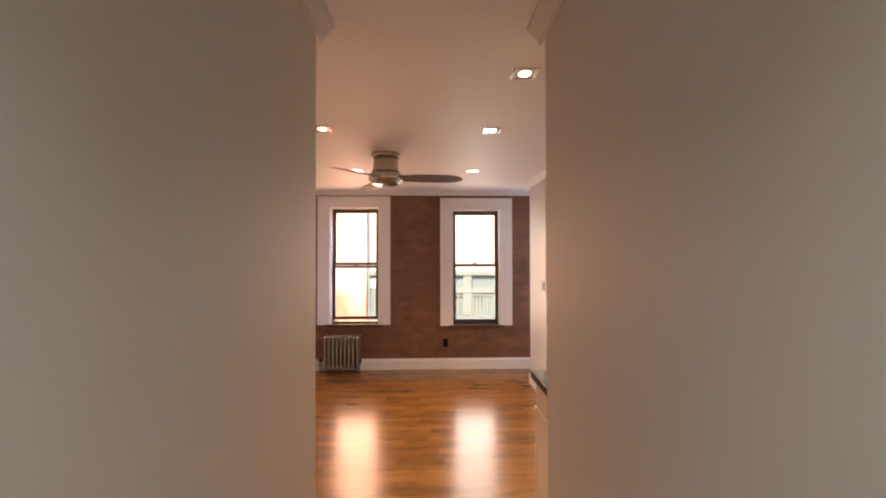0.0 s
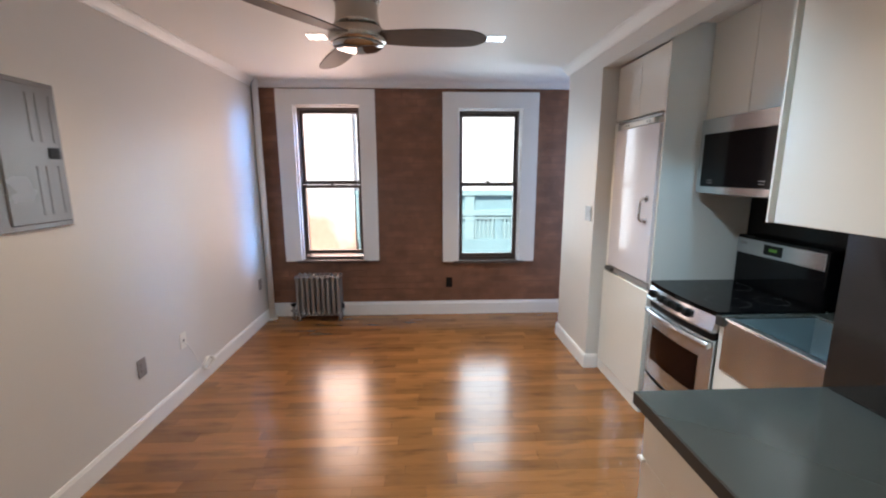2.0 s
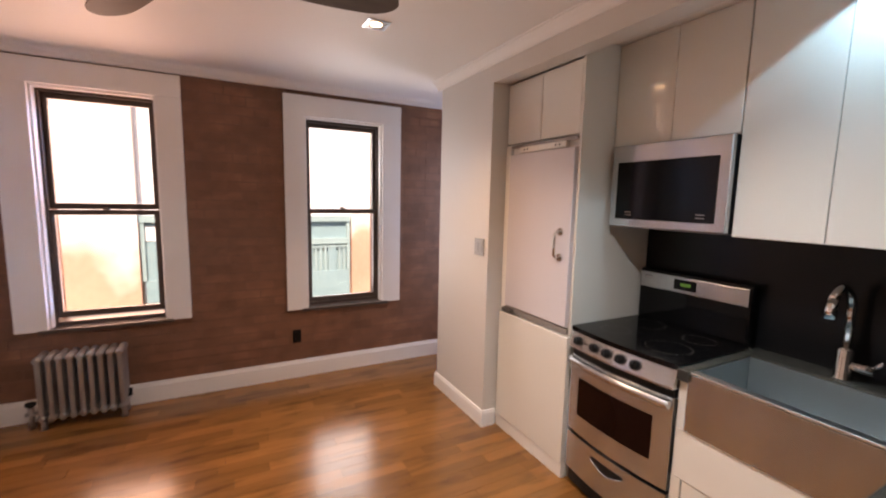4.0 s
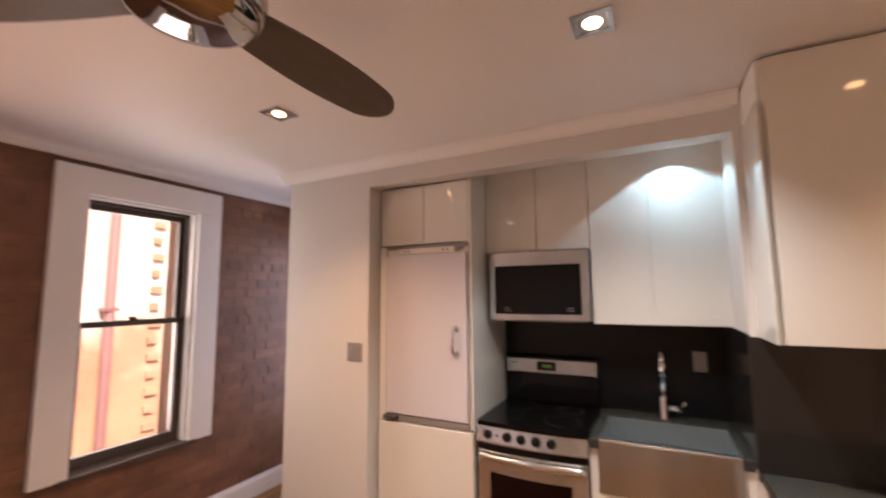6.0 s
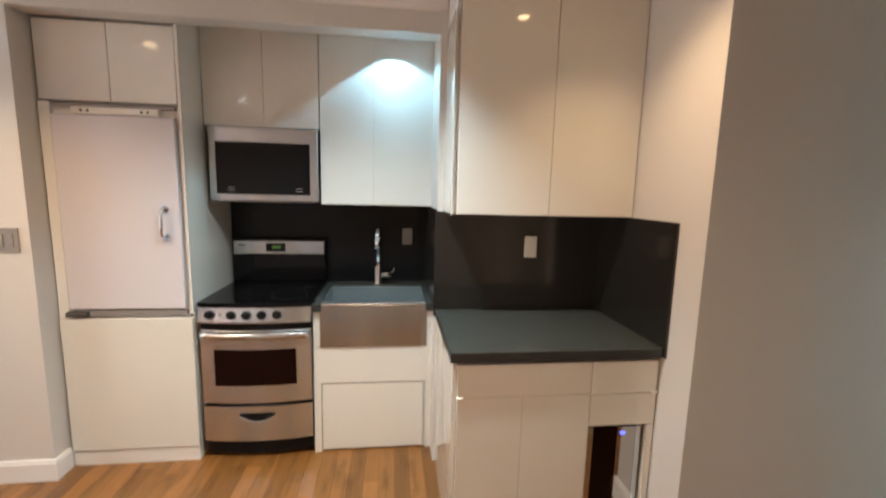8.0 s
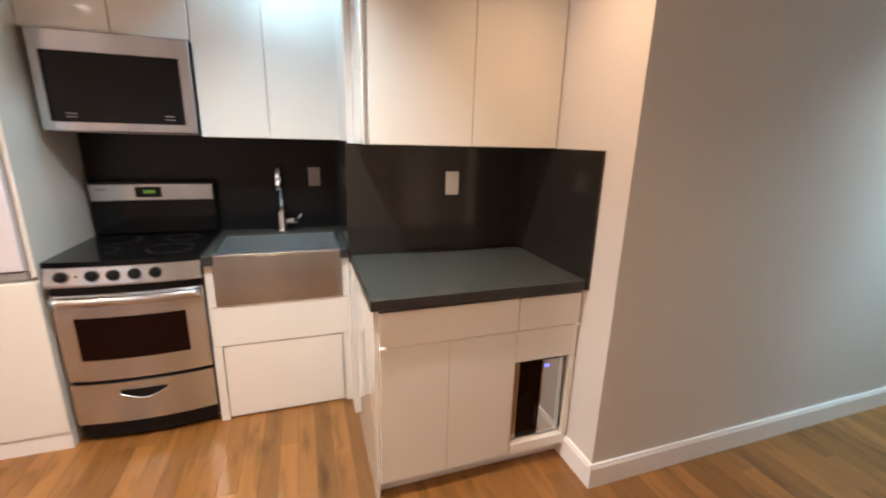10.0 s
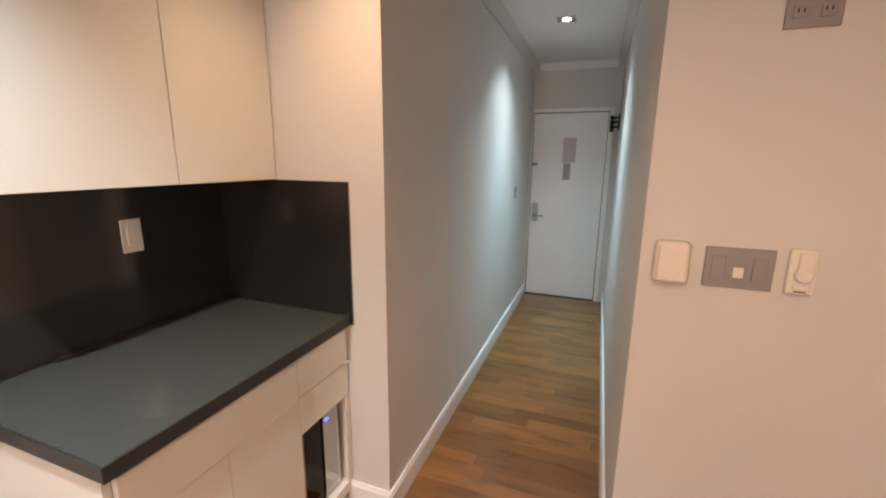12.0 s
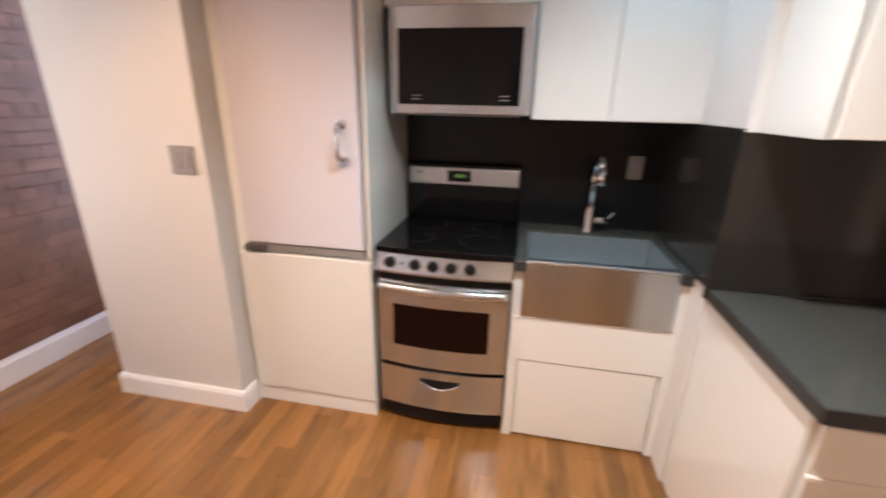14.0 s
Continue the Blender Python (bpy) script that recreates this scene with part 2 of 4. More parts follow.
gl.new(fres.outputs[0], blend.inputs[0]), gl.new(clear.outputs[0], blend.inputs[1]), gl.new(shine.outputs[0], blend.inputs[2])
gl.new(blend.outputs[0], gn["Material Output"].inputs[0])

# ---- builders ----
ORIGIN = {}


def box(bm, x0, x1, y0, y1, z0, z1, bevel=0.0, seg=1):
    made = bmesh.ops.create_cube(bm, size=1, matrix=Matrix.LocRotScale(((x0 + x1) / 2, (y0 + y1) / 2, (z0 + z1) / 2), None, (abs(x1 - x0), abs(y1 - y0), abs(z1 - z0))))
    if bevel:
        edges = list({e for v in made["verts"] for e in v.link_edges})
        bmesh.ops.bevel(bm, geom=edges, offset=bevel, segments=seg, affect="EDGES", profile=0.5)
    return bm


def one(x0, x1, y0, y1, z0, z1, bevel=0.0, seg=1):
    return box(bmesh.new(), x0, x1, y0, y1, z0, z1, bevel, seg)


def tube(bm, points, r, n=12):
    """A round bar through points."""
    rings = []
    pts = [Vector(p) for p in points]
    side = None
    for i, p in enumerate(pts):
        d = (pts[min(i + 1, len(pts) - 1)] - pts[max(i - 1, 0)]).normalized()
        if side is None:
            side = d.orthogonal().normalized()
        side = (side - d * side.dot(d)).normalized()
        up = d.cross(side)
        rad = r[i] if isinstance(r, (list, tuple)) else r
        rings.append([bm.verts.new(p + rad * (math.cos(2 * math.pi * k / n) * side + math.sin(2 * math.pi * k / n) * up)) for k in range(n)])
    for a, b in zip(rings, rings[1:]):
        for k in range(n):
            bm.faces.new((a[k], a[(k + 1) % n], b[(k + 1) % n], b[k])).smooth = True
    bm.faces.new(rings[0][::-1]), bm.faces.new(rings[-1])
    return bm


def lathe(bm, profile, cx, cy, n=32):
    """A turned body round the vertical through (cx, cy): profile of (radius, z)."""
    return tube(bm, [(cx, cy, z) for _, z in profile], [max(r, 0.0005) for r, _ in profile], n)


def prism(bm, outline, axis, a, b):
    """An outline of 2D points pushed along an axis from a to b."""
    def put(p, v):
        return {"x": (v, p[0], p[1]), "y": (p[0], v, p[1]), "z": (p[0], p[1], v)}[axis]
    lo, hi = [bm.verts.new(put(p, a)) for p in outline], [bm.verts.new(put(p, b)) for p in outline]
    n = len(outline)
    for k in range(n):
        bm.faces.new((lo[k], lo[(k + 1) % n], hi[(k + 1) % n], hi[k]))
    bm.faces.new(lo[::-1]), bm.faces.new(hi)
    return bm


def finish(name, bm, mat, place):
    bmesh.ops.recalc_face_normals(bm, faces=bm.faces)
    bmesh.ops.translate(bm, verts=bm.verts, vec=-Vector(place))
    data = bpy.data.meshes.new(name)
    bm.to_mesh(data), bm.free()
    data.materials.append(mat)
    return new(name, data)


def thing(name, place, label, category, group="", kind=""):
    ob = new(name)
    ob.location = place
    ob.empty_display_size = 0.05
    ORIGIN[ob] = Vector(place)
    return tagged(ob, label, category, group, kind)


def solid(name, bm, mat, label="", category="", kind="", group=""):
    """A thing of one mesh, its origin at the middle of its base."""
    cos = [v.co for v in bm.verts]
    lo = Vector([min(c[i] for c in cos) for i in range(3)])
    hi = Vector([max(c[i] for c in cos) for i in range(3)])
    place = Vector(((lo.x + hi.x) / 2, (lo.y + hi.y) / 2, lo.z))
    ob = finish(name, bm, mat, place)
    ob.location = place
    ORIGIN[ob] = place
    return tagged(ob, label, category, group, kind)


def part(name, bm, mat, parent, label=""):
    ob = finish(name, bm, mat, ORIGIN[parent])
    ob.parent = parent
    ORIGIN[ob] = ORIGIN[parent]
    return tagged(ob, label)


# ---- floor, walls, ceiling ----
floor = solid("floor", one(-1.95, 2.1, -2.25, 5.95, -0.12, -0.014), SUBFLOOR, "dark joints under glossy reddish-brown hardwood planks", "floor", "structure")
solid("ceiling", one(-1.95, 2.1, -2.25, 5.95, CEIL, CEIL + 0.15), CEILING, "smooth white painted ceiling with recessed lights", "ceiling", "structure")
solid("wall_west", one(-1.95, XW, YS, 5.95, -0.01, CEIL), PAINT, "pale grey painted living room wall", "wall", "structure")
solid("wall_hall_west", one(-1.95, HW, -2.25, YS, -0.01, CEIL), PAINT, "pale grey wall block beside the entrance hall", "wall", "structure")
solid("wall_hall_east", one(HE, 2.1, -2.25, YS, -0.01, CEIL), PAINT, "pale grey hall wall ending at the kitchen counter", "wall", "structure")
solid("wall_nook", one(XN, 2.1, YS, YR0, -0.01, CEIL), PAINT, "painted wall behind the counter nook", "wall", "structure")
solid("wall_kitchen_back", one(XR, 2.1, YR0, YR1, -0.01, CEIL), PAINT, "wall behind range and sink", "wall", "structure")
solid("wall_partition", one(XE, 2.1, YR1, 4.93, -0.01, CEIL), PAINT, "pale painted wall stub beside the refrigerator niche", "wall", "structure")
# unseen wall; its opening is added to let that lamp in
alcove = bmesh.new()
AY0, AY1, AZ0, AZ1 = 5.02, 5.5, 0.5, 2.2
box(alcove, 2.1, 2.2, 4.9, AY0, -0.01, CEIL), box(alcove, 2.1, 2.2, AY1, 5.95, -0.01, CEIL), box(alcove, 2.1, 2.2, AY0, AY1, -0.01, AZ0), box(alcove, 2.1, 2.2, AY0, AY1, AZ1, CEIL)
solid("wall_alcove", alcove, PAINT, "plain unseen alcove wall with an opening added for daylight", "wall", "structure")
solid("kitchen_header", one(XE, XE + 0.115, YR0 - 0.03, YR1, 2.352, CEIL), PAINT, "painted beam above the kitchen recess", "beam", "structure")
solid("recess_ceiling", one(XE + 0.116, XR, YR0, 3.534, 2.44, CEIL - 0.001), CEILING, "lowered ceiling inside the kitchen recess", "ceiling", "structure")
door_wall = bmesh.new()
DX0, DX1, DZ = -0.325, 0.442, 2.04
box(door_wall, HW, DX0, -2.25, YD, -0.01, CEIL), box(door_wall, DX1, HE, -2.25, YD, -0.01, CEIL), box(door_wall, DX0, DX1, -2.25, YD, DZ, CEIL)
solid("wall_south", door_wall, PAINT, "short hall wall round the entrance door", "wall", "structure")
north = bmesh.new()
FACE = YB + 0.0035
xs = [-1.95] + [v for w in WINDOWS for v in w[:2]] + [2.1]
for k in (0, 2, 4):
    box(north, xs[k], xs[k + 1], FACE, 5.95, -0.01, CEIL)
for x0, x1, z0, z1, *_ in WINDOWS:
    box(north, x0, x1, FACE, 5.95, -0.01, z0), box(north, x0, x1, FACE, 5.95, z1, CEIL)
wall_north = solid("wall_north", north, MORTAR, "exposed red brick wall with two windows", "wall", "structure")


def moulding(name, runs, outline, mat, label):
    """runs: (axis, fixed, side, a, b); outline: (out from the wall, z)."""
    bm = bmesh.new()
    for axis, fixed, side, a, b in runs:
        pts = [(fixed + side * o, z) for o, z in outline]
        prism(bm, pts, "y" if axis == "y" else "x", a, b)
    return solid(name, bm, mat, label, "moulding", "structure")


BASE = [(0, 0), (0.016, 0), (0.016, 0.098), (0.012, 0.106), (0.01, 0.116), (0, 0.116)]
TALL = [(0, 0), (0.018, 0), (0.018, 0.125), (0.012, 0.138), (0.009, 0.155), (0, 0.155)]
CROWN = [(0, CEIL - 0.066), (0.008, CEIL - 0.066), (0.012, CEIL - 0.052), (0.03, CEIL - 0.032), (0.046, CEIL - 0.018), (0.05, CEIL - 0.01), (0.06, CEIL - 0.008), (0.06, CEIL + 0.001), (0, CEIL + 0.001)]
moulding("baseboard", [("y", XW, 1, YS, YB - 0.02)], BASE, TRIM, "white baseboard along the living room wall")
moulding("baseboard", [("x", YB, -1, XW + 0.02, 2.1)], TALL, TRIM, "taller white baseboard under the brick")
moulding("baseboard", [("y", XE, -1, YR1 - 0.016, 4.93 + 0.016), ("x", YR1, -1, XE, 1.372), ("x", 4.93, 1, XE, 2.1)], BASE, TRIM, "white baseboard round the wall stub")
moulding("baseboard", [("y", HE, -1, YD, YS + 0.016), ("x", YS, 1, HE, 0.66)], BASE, TRIM, "white baseboard along the hall")
moulding("baseboard", [("y", HW, 1, YD, YS + 0.016), ("x", YS, 1, XW, HW)], BASE, TRIM, "white baseboard along the hall and south wall")
moulding("crown_moulding", [("y", XW, 1, YS, YB)], CROWN, TRIM, "white crown moulding on the living room wall")
moulding("fascia", [("x", YB, -1, XW, 2.1)], [(0, CEIL - 0.062), (0.03, CEIL - 0.062), (0.034, CEIL - 0.056), (0.036, CEIL - 0.03), (0.046, CEIL - 0.012), (0.07, CEIL + 0.001), (0, CEIL + 0.001)], CEILING, "plain coved plaster band above the brick")
moulding("crown_moulding", [("y", XE, -1, YR0 - 0.03, 4.93 + 0.06), ("x", 4.93, 1, XE, 2.1)], CROWN, CEILING, "plain painted crown moulding above the kitchen")
moulding("crown_moulding", [("y", HE, -1, YD, YS + 0.055), ("y", HW, 1, YD, YS + 0.055)], CROWN, PAINT, "wall-coloured crown moulding along the hall")
moulding("crown_moulding", [("x", YD, 1, HW + 0.06, HE - 0.06)], CROWN, TRIM, "white crown moulding above the entrance door")


# ---- windows ----
def window(name, x0, x1, z0, z1, ox0, ox1, oz1):
    w = thing(name, ((x0 + x1) / 2, YB, z0), "dark bronze double-hung window in a wide white casing", "window", "windows in the brick wall", "structure")
    f = YB - 0.035
    for nm, b in (("casing", (ox0, x0, f, FACE + 0.0, z0 - 0.004, z1)), ("casing", (x1, ox1, f, FACE, z0 - 0.004, z1)), ("casing", (ox0, ox1, f, FACE, z1, oz1))):
        part(nm, one(*b, 0.003), TRIM, w, "white casing board")
    for b in ((x0 - 0.0, x0 + 0.012, FACE, 5.80, z0, z1), (x1 - 0.012, x1, FACE, 5.80, z0, z1), (x0, x1, FACE, 5.80, z1 - 0.012, z1)):
        part("jamb", one(*b), TRIM, w, "white jamb")
    part("window_sill", one(ox0 + 0.12, ox1 - 0.12, f - 0.006, 5.95, z0 - 0.022, z0 + 0.004, 0.003), SASH, w, "dark sill")
    a, b = x0 + 0.012, x1 - 0.012
    yo = 5.67
    outer = bmesh.new()
    box(outer, a, a + 0.014, yo, yo + 0.09, z0, z1), box(outer, b - 0.014, b, yo, yo + 0.09, z0, z1), box(outer, a + 0.014, b - 0.014, yo, yo + 0.09, z1 - 0.03, z1 - 0.012), box(outer, a + 0.014, b - 0.014, yo, yo + 0.09, z0 + 0.004, z0 + 0.03)
    part("window_frame", outer, SASH, w)
    mid = z0 + (z1 - z0) * 0.51
    slit = 0.03 if name == "window_1" else 0.0
    for nm, y, lo, hi in (("upper_sash", yo + 0.046, mid - 0.01, z1 - 0.03), ("lower_sash", yo + 0.008, z0 + 0.03 + slit, mid + 0.03 - 1.45 * slit)):
        sash = bmesh.new()
        l, r = a + 0.014, b - 0.014
        box(sash, l, l + 0.03, y, y + 0.035, lo, hi, 0.003), box(sash, r - 0.03, r, y, y + 0.035, lo, hi, 0.003)
        box(sash, l + 0.02, r - 0.02, y + 0.002, y + 0.033, hi - 0.036, hi, 0.003), box(sash, l + 0.02, r - 0.02, y + 0.002, y + 0.033, lo, lo + 0.042, 0.003)
        s = part(nm, sash, SASH, w)
        pane = part("pane", one(l + 0.02, r - 0.02, y + 0.015, y + 0.019, lo + 0.03, hi - 0.03), GLASS, s, "clear glass")
        pane.visible_shadow = False
        if nm == "lower_sash":
            lock = bmesh.new()
            tube(lock, [((l + r) / 2, y + 0.018, hi), ((l + r) / 2, y + 0.018, hi + 0.016)], 0.022, 12)
            box(lock, (l + r) / 2 - 0.03, (l + r) / 2 + 0.012, y + 0.01, y + 0.026, hi + 0.012, hi + 0.022, 0.003)
            part("sash_lock", lock, SASH, s)


for k, w in enumerate(WINDOWS):
    window("window_%d" % (k + 1), *w)

# ---- entrance door ----
door = thing("door_1", ((DX0 + DX1) / 2, YD, 0), "closed white flat steel entrance door", "door", "", "structure")
part("door_leaf", one(DX0 + 0.007, DX1 - 0.007, YD - 0.06, YD - 0.015, 0.008, DZ - 0.007, 0.002), TRIM, door, "white painted leaf")
# added black sheet darkens the gap round the leaf and shuts out sky
part("seal", one(DX0 + 0.001, DX1 - 0.001, YD - 0.085, YD - 0.07, 0.006, DZ - 0.001), BLACK, door, "black sheet added behind the leaf to darken its gap")
part("threshold", one(DX0, DX1, YD - 0.1, YD + 0.01, -0.012, 0.005), BLACK, door, "dark threshold")
for b in ((DX0 - 0.045, DX0, YD - 0.07, YD + 0.016, 0, DZ + 0.04), (DX1, HE - 0.001, YD - 0.07, YD + 0.016, 0, DZ + 0.04), (DX0, DX1, YD - 0.07, YD + 0.016, DZ, DZ + 0.04)):
    part("door_frame", one(*b, 0.003), TRIM, door)
lock = part("lock_plate", one(0.345, 0.41, YD - 0.015, YD - 0.003, 0.865, 1.065, 0.004), STEEL, door, "steel lock plate")
part("lever", tube(tube(bmesh.new(), [(0.385, YD - 0.003, 0.93), (0.385, YD + 0.045, 0.93)], 0.011), [(0.39, YD + 0.04, 0.93), (0.28, YD + 0.04, 0.93)], 0.009), STEEL, lock)
part("deadbolt", one(0.37, 0.435, YD - 0.015, YD + 0.012, 1.485, 1.515, 0.005), STEEL, door)
part("notice", one(-0.02, 0.115, YD - 0.015, YD - 0.012, 1.52, 1.78), PAPER, door, "pinkish paper notice")
part("viewer_plate", one(0.025, 0.1, YD - 0.015, YD - 0.009, 1.335, 1.51, 0.003), PLATE, door, "grey peephole plate")
for hz in (0.22, 1.02, 1.82):
    part("hinge", tube(bmesh.new(), [(DX0 + 0.002, YD - 0.002, hz), (DX0 + 0.002, YD - 0.002, hz + 0.1)], 0.008), STEEL, door)
guard = thing("door_closer", (-0.37, YD, 1.87), "small dark metal closer arm on the door frame", "door closer")
part("bracket", one(-0.372, -0.334, YD + 0.016, YD + 0.05, 1.83, 1.99, 0.004), BLACK, guard)
for z in (1.855, 1.9, 1.945):
    part("arm", tube(bmesh.new(), [(-0.345, YD + 0.05, z), (-0.35, YD + 0.1, z + 0.012), (-0.405, YD + 0.14, z + 0.02)], 0.011, 8), BLACK, guard)
part("wall_plate", one(HW, HW + 0.014, YD + 0.11, YD + 0.17, 1.84, 2.0, 0.003), BLACK, guard)


# ---- ceiling lights and fan ----
for k, ((lx, ly), tone, *_) in enumerate(DOWNLIGHTS):
    d = thing("downlight", (lx, ly, CEIL), "square recessed ceiling light with a steel trim", "ceiling light", "recessed ceiling lights")
    h, i, c = 0.064, 0.046, 0.024
    ring = bmesh.new()
    z0, z1 = CEIL - 0.006, CEIL - 0.0005
    box(ring, lx - h, lx - i, ly - h, ly + h, z0, z1, 0.001), box(ring, lx + i, lx + h, ly - h, ly + h, z0, z1, 0.001)
    box(ring, lx - i, lx + i, ly - h, ly - i, z0, z1, 0.001), box(ring, lx - i, lx + i, ly + i, ly + h, z0, z1, 0.001)
    part("trim", ring, STEEL, d, "brushed steel trim")
    part("reflector", one(lx - i, lx + i, ly - i, ly + i, CEIL - 0.003, CEIL - 0.0006), NICKEL, d, "dull metal reflector")
    bulb = part("bulb", lathe(bmesh.new(), [(c + 0.006, CEIL - 0.003), (c + 0.004, CEIL - 0.006), (c * 0.6, CEIL - 0.009), (0.0, CEIL - 0.01)], lx, ly, 16), LEDWARM if tone[0] > 0.9 else LED, d, "glowing bulb")
    bulb.visible_shadow = False
puck = thing("recess_light", (RLX, RLY, 2.44), "small round light in the kitchen recess ceiling", "ceiling light")
part("trim", lathe(bmesh.new(), [(0.045, 2.44), (0.045, 2.434), (0.03, 2.432)], RLX, RLY, 20), STEEL, puck)

FX, FY = -0.39, 3.43
fan = thing("ceiling_fan", (FX, FY, CEIL), "brushed nickel ceiling fan with three dark blades", "ceiling fan")
part("canopy", lathe(bmesh.new(), [(0.05, CEIL), (0.128, CEIL - 0.001), (0.13, CEIL - 0.028), (0.122, CEIL - 0.034), (0.1, CEIL - 0.036)], FX, FY), NICKEL, fan)
part("neck", lathe(bmesh.new(), [(0.1, CEIL - 0.034), (0.112, CEIL - 0.036), (0.11, CEIL - 0.09), (0.115, CEIL - 0.14), (0.128, CEIL - 0.17)], FX, FY), NICKEL, fan)
part("motor_housing", lathe(bmesh.new(), [(0.128, CEIL - 0.172), (0.145, CEIL - 0.185), (0.154, CEIL - 0.205), (0.154, CEIL - 0.235), (0.14, CEIL - 0.252)], FX, FY), NICKEL, fan)
part("light_cap", lathe(bmesh.new(), [(0.138, CEIL - 0.253), (0.133, CEIL - 0.262), (0.11, CEIL - 0.275), (0.06, CEIL - 0.285), (0.0, CEIL - 0.288)], FX, FY), MIRROR, fan, "polished domed cap")
for turn in (-4, 116, 236):
    bm = bmesh.new()
    rows = []
    for s in range(25):
        u = 1 - (1 - s / 24) ** 1.5
        r = 0.12 + 0.57 * u
        wdt = (0.052 + 0.034 * math.sin(math.pi * min(1, u * 0.8 + 0.08))) * math.sqrt(max(0.004, 1 - max(0, (u - 0.82) / 0.18) ** 2))
        drop = -0.012 * u
        rows.append([(r, -wdt, 0.2 * wdt + drop), (r, wdt, -0.2 * wdt + drop), (r, wdt, -0.2 * wdt - 0.007 + drop), (r, -wdt, 0.2 * wdt - 0.007 + drop)])
    m = Matrix.Translation((FX, FY, CEIL - 0.215)) @ Matrix.Rotation(radians(turn), 4, "Z")
    vs = [[bm.verts.new(m @ Vector(p)) for p in row] for row in rows]
    for p, q in zip(vs, vs[1:]):
        for k in range(4):
            bm.faces.new((p[k], p[(k + 1) % 4], q[(k + 1) % 4], q[k]))
    bm.faces.new(vs[0]), bm.faces.new(vs[-1])
    part("blade", bm, BLADE, fan, "dark wood-toned blade")


# ---- plates on the walls ----
def plate(name, x, y, z, w, h, normal, mat, label, category, marks=()):
    """A wall plate centred at a point of the wall; normal: '+x', '-x', '+y', '-y'. marks: (name, across, up, width, height, material)."""
    sgn, ax = (1 if normal[0] == "+" else -1), normal[1]
    def slab(u, v, bw, bh, d0, d1, bev=0.0):
        if ax == "x":
            return one(x + sgn * d0, x + sgn * d1, y + u - bw / 2, y + u + bw / 2, z + v - bh / 2, z + v + bh / 2, bev)
        return one(x + u - bw / 2, x + u + bw / 2, y + sgn * d0, y + sgn * d1, z + v - bh / 2, z + v + bh / 2, bev)
    p = thing(name, (x, y, z - h / 2), label, category)
    part("cover", slab(0, 0, w, h, 0.0005, 0.007, 0.002), mat, p)
    for nm, u, v, bw, bh, mm in marks:
        part(nm, slab(u, v, bw, bh, 0.006, 0.0105, 0.001), mm, p)
    return p


OUTLET = lambda m: (("socket", 0, 0.021, 0.034, 0.028, m), ("socket", 0, -0.021, 0.034, 0.028, m))
plate("wall_outlet", XW, 3.478, 0.42, 0.075, 0.115, "+x", PLATE, "grey metal outlet plate low on the wall", "outlet", OUTLET(PLATE))
plate("wall_outlet", XW, 3.917, 0.414, 0.072, 0.115, "+x", WHITEPLASTIC, "white cable plate low on the wall", "outlet", (("socket", 0, 0, 0.02, 0.02, PLATE),))
plate("wall_outlet", XW, 5.336, 0.444, 0.07, 0.115, "+x", PLATE, "grey outlet plate near the brick corner", "outlet", OUTLET(PLATE))
plate("wall_outlet", 0.224, YB, 0.372, 0.07, 0.115, "-y", BLACK, "black outlet on the brick wall", "outlet", OUTLET(BLACK))
plate("light_switch", XE, 4.311, 1.273, 0.118, 0.118, "-x", PLATE, "two-gang grey switch plate on the wall stub", "switch", (("toggle", -0.023, 0, 0.03, 0.064, PLATE), ("toggle", 0.023, 0, 0.03, 0.064, PLATE)))
plate("wall_outlet", XN - 0.012, 1.693, 1.265, 0.07, 0.118, "-x", WHITEPLASTIC, "white outlet on the dark backsplash above the counter", "outlet", (("socket", 0, 0, 0.034, 0.068, WHITEPLASTIC),))
plate("wall_outlet", XR - 0.012, 2.35, 1.235, 0.07, 0.115, "-x", PLATE, "grey outlet on the dark backsplash beside the tap", "outlet", (("socket", 0, 0, 0.034, 0.068, PLATE),))
plate("light_switch", -0.681, YS, 1.245, 0.17, 0.118, "+y", PLATE, "three-gang grey switch plate on the south wall", "switch", (("dimmer", 0.05, 0, 0.034, 0.068, PLATE), ("toggle", 0.0, -0.012, 0.026, 0.03, WHITEPLASTIC), ("dimmer", -0.05, 0, 0.034, 0.068, PLATE)))
thermo = plate("thermostat", -0.51, YS, 1.247, 0.08, 0.118, "+y", IVORY, "small rounded white thermostat box on the wall", "thermostat")
part("housing", one(-0.557, -0.463, YS + 0.004, YS + 0.022, 1.183, 1.315, 0.017, 4), IVORY, thermo)
part("front", one(-0.548, -0.472, YS + 0.02, YS + 0.03, 1.194, 1.304, 0.0045, 3), IVORY, thermo, "raised pale front")
phone = thing("intercom", (-0.825, YS, 1.187), "ivory wall intercom with a round speaker", "intercom")
part("base", one(-0.856, -0.794, YS, YS + 0.018, 1.187, 1.314, 0.005, 2), IVORY, phone)
part("raised_panel", one(-0.844, -0.812, YS + 0.018, YS + 0.027, 1.25, 1.306, 0.004, 2), IVORY, phone)
part("speaker", tube(bmesh.new(), [(-0.827, YS + 0.017, 1.243), (-0.827, YS + 0.028, 1.243), (-0.827, YS + 0.031, 1.243)], [0.021, 0.02, 0.015], 20), IVORY, phone, "round speaker knob")
part("button", one(-0.842, -0.808, YS + 0.018, YS + 0.023, 1.203, 1.213, 0.001), WHITEPLASTIC, phone)
part("mark", one(-0.84, -0.812, YS + 0.018, YS + 0.0188, 1.194, 1.198), DARKGREY, phone, "row of small print")
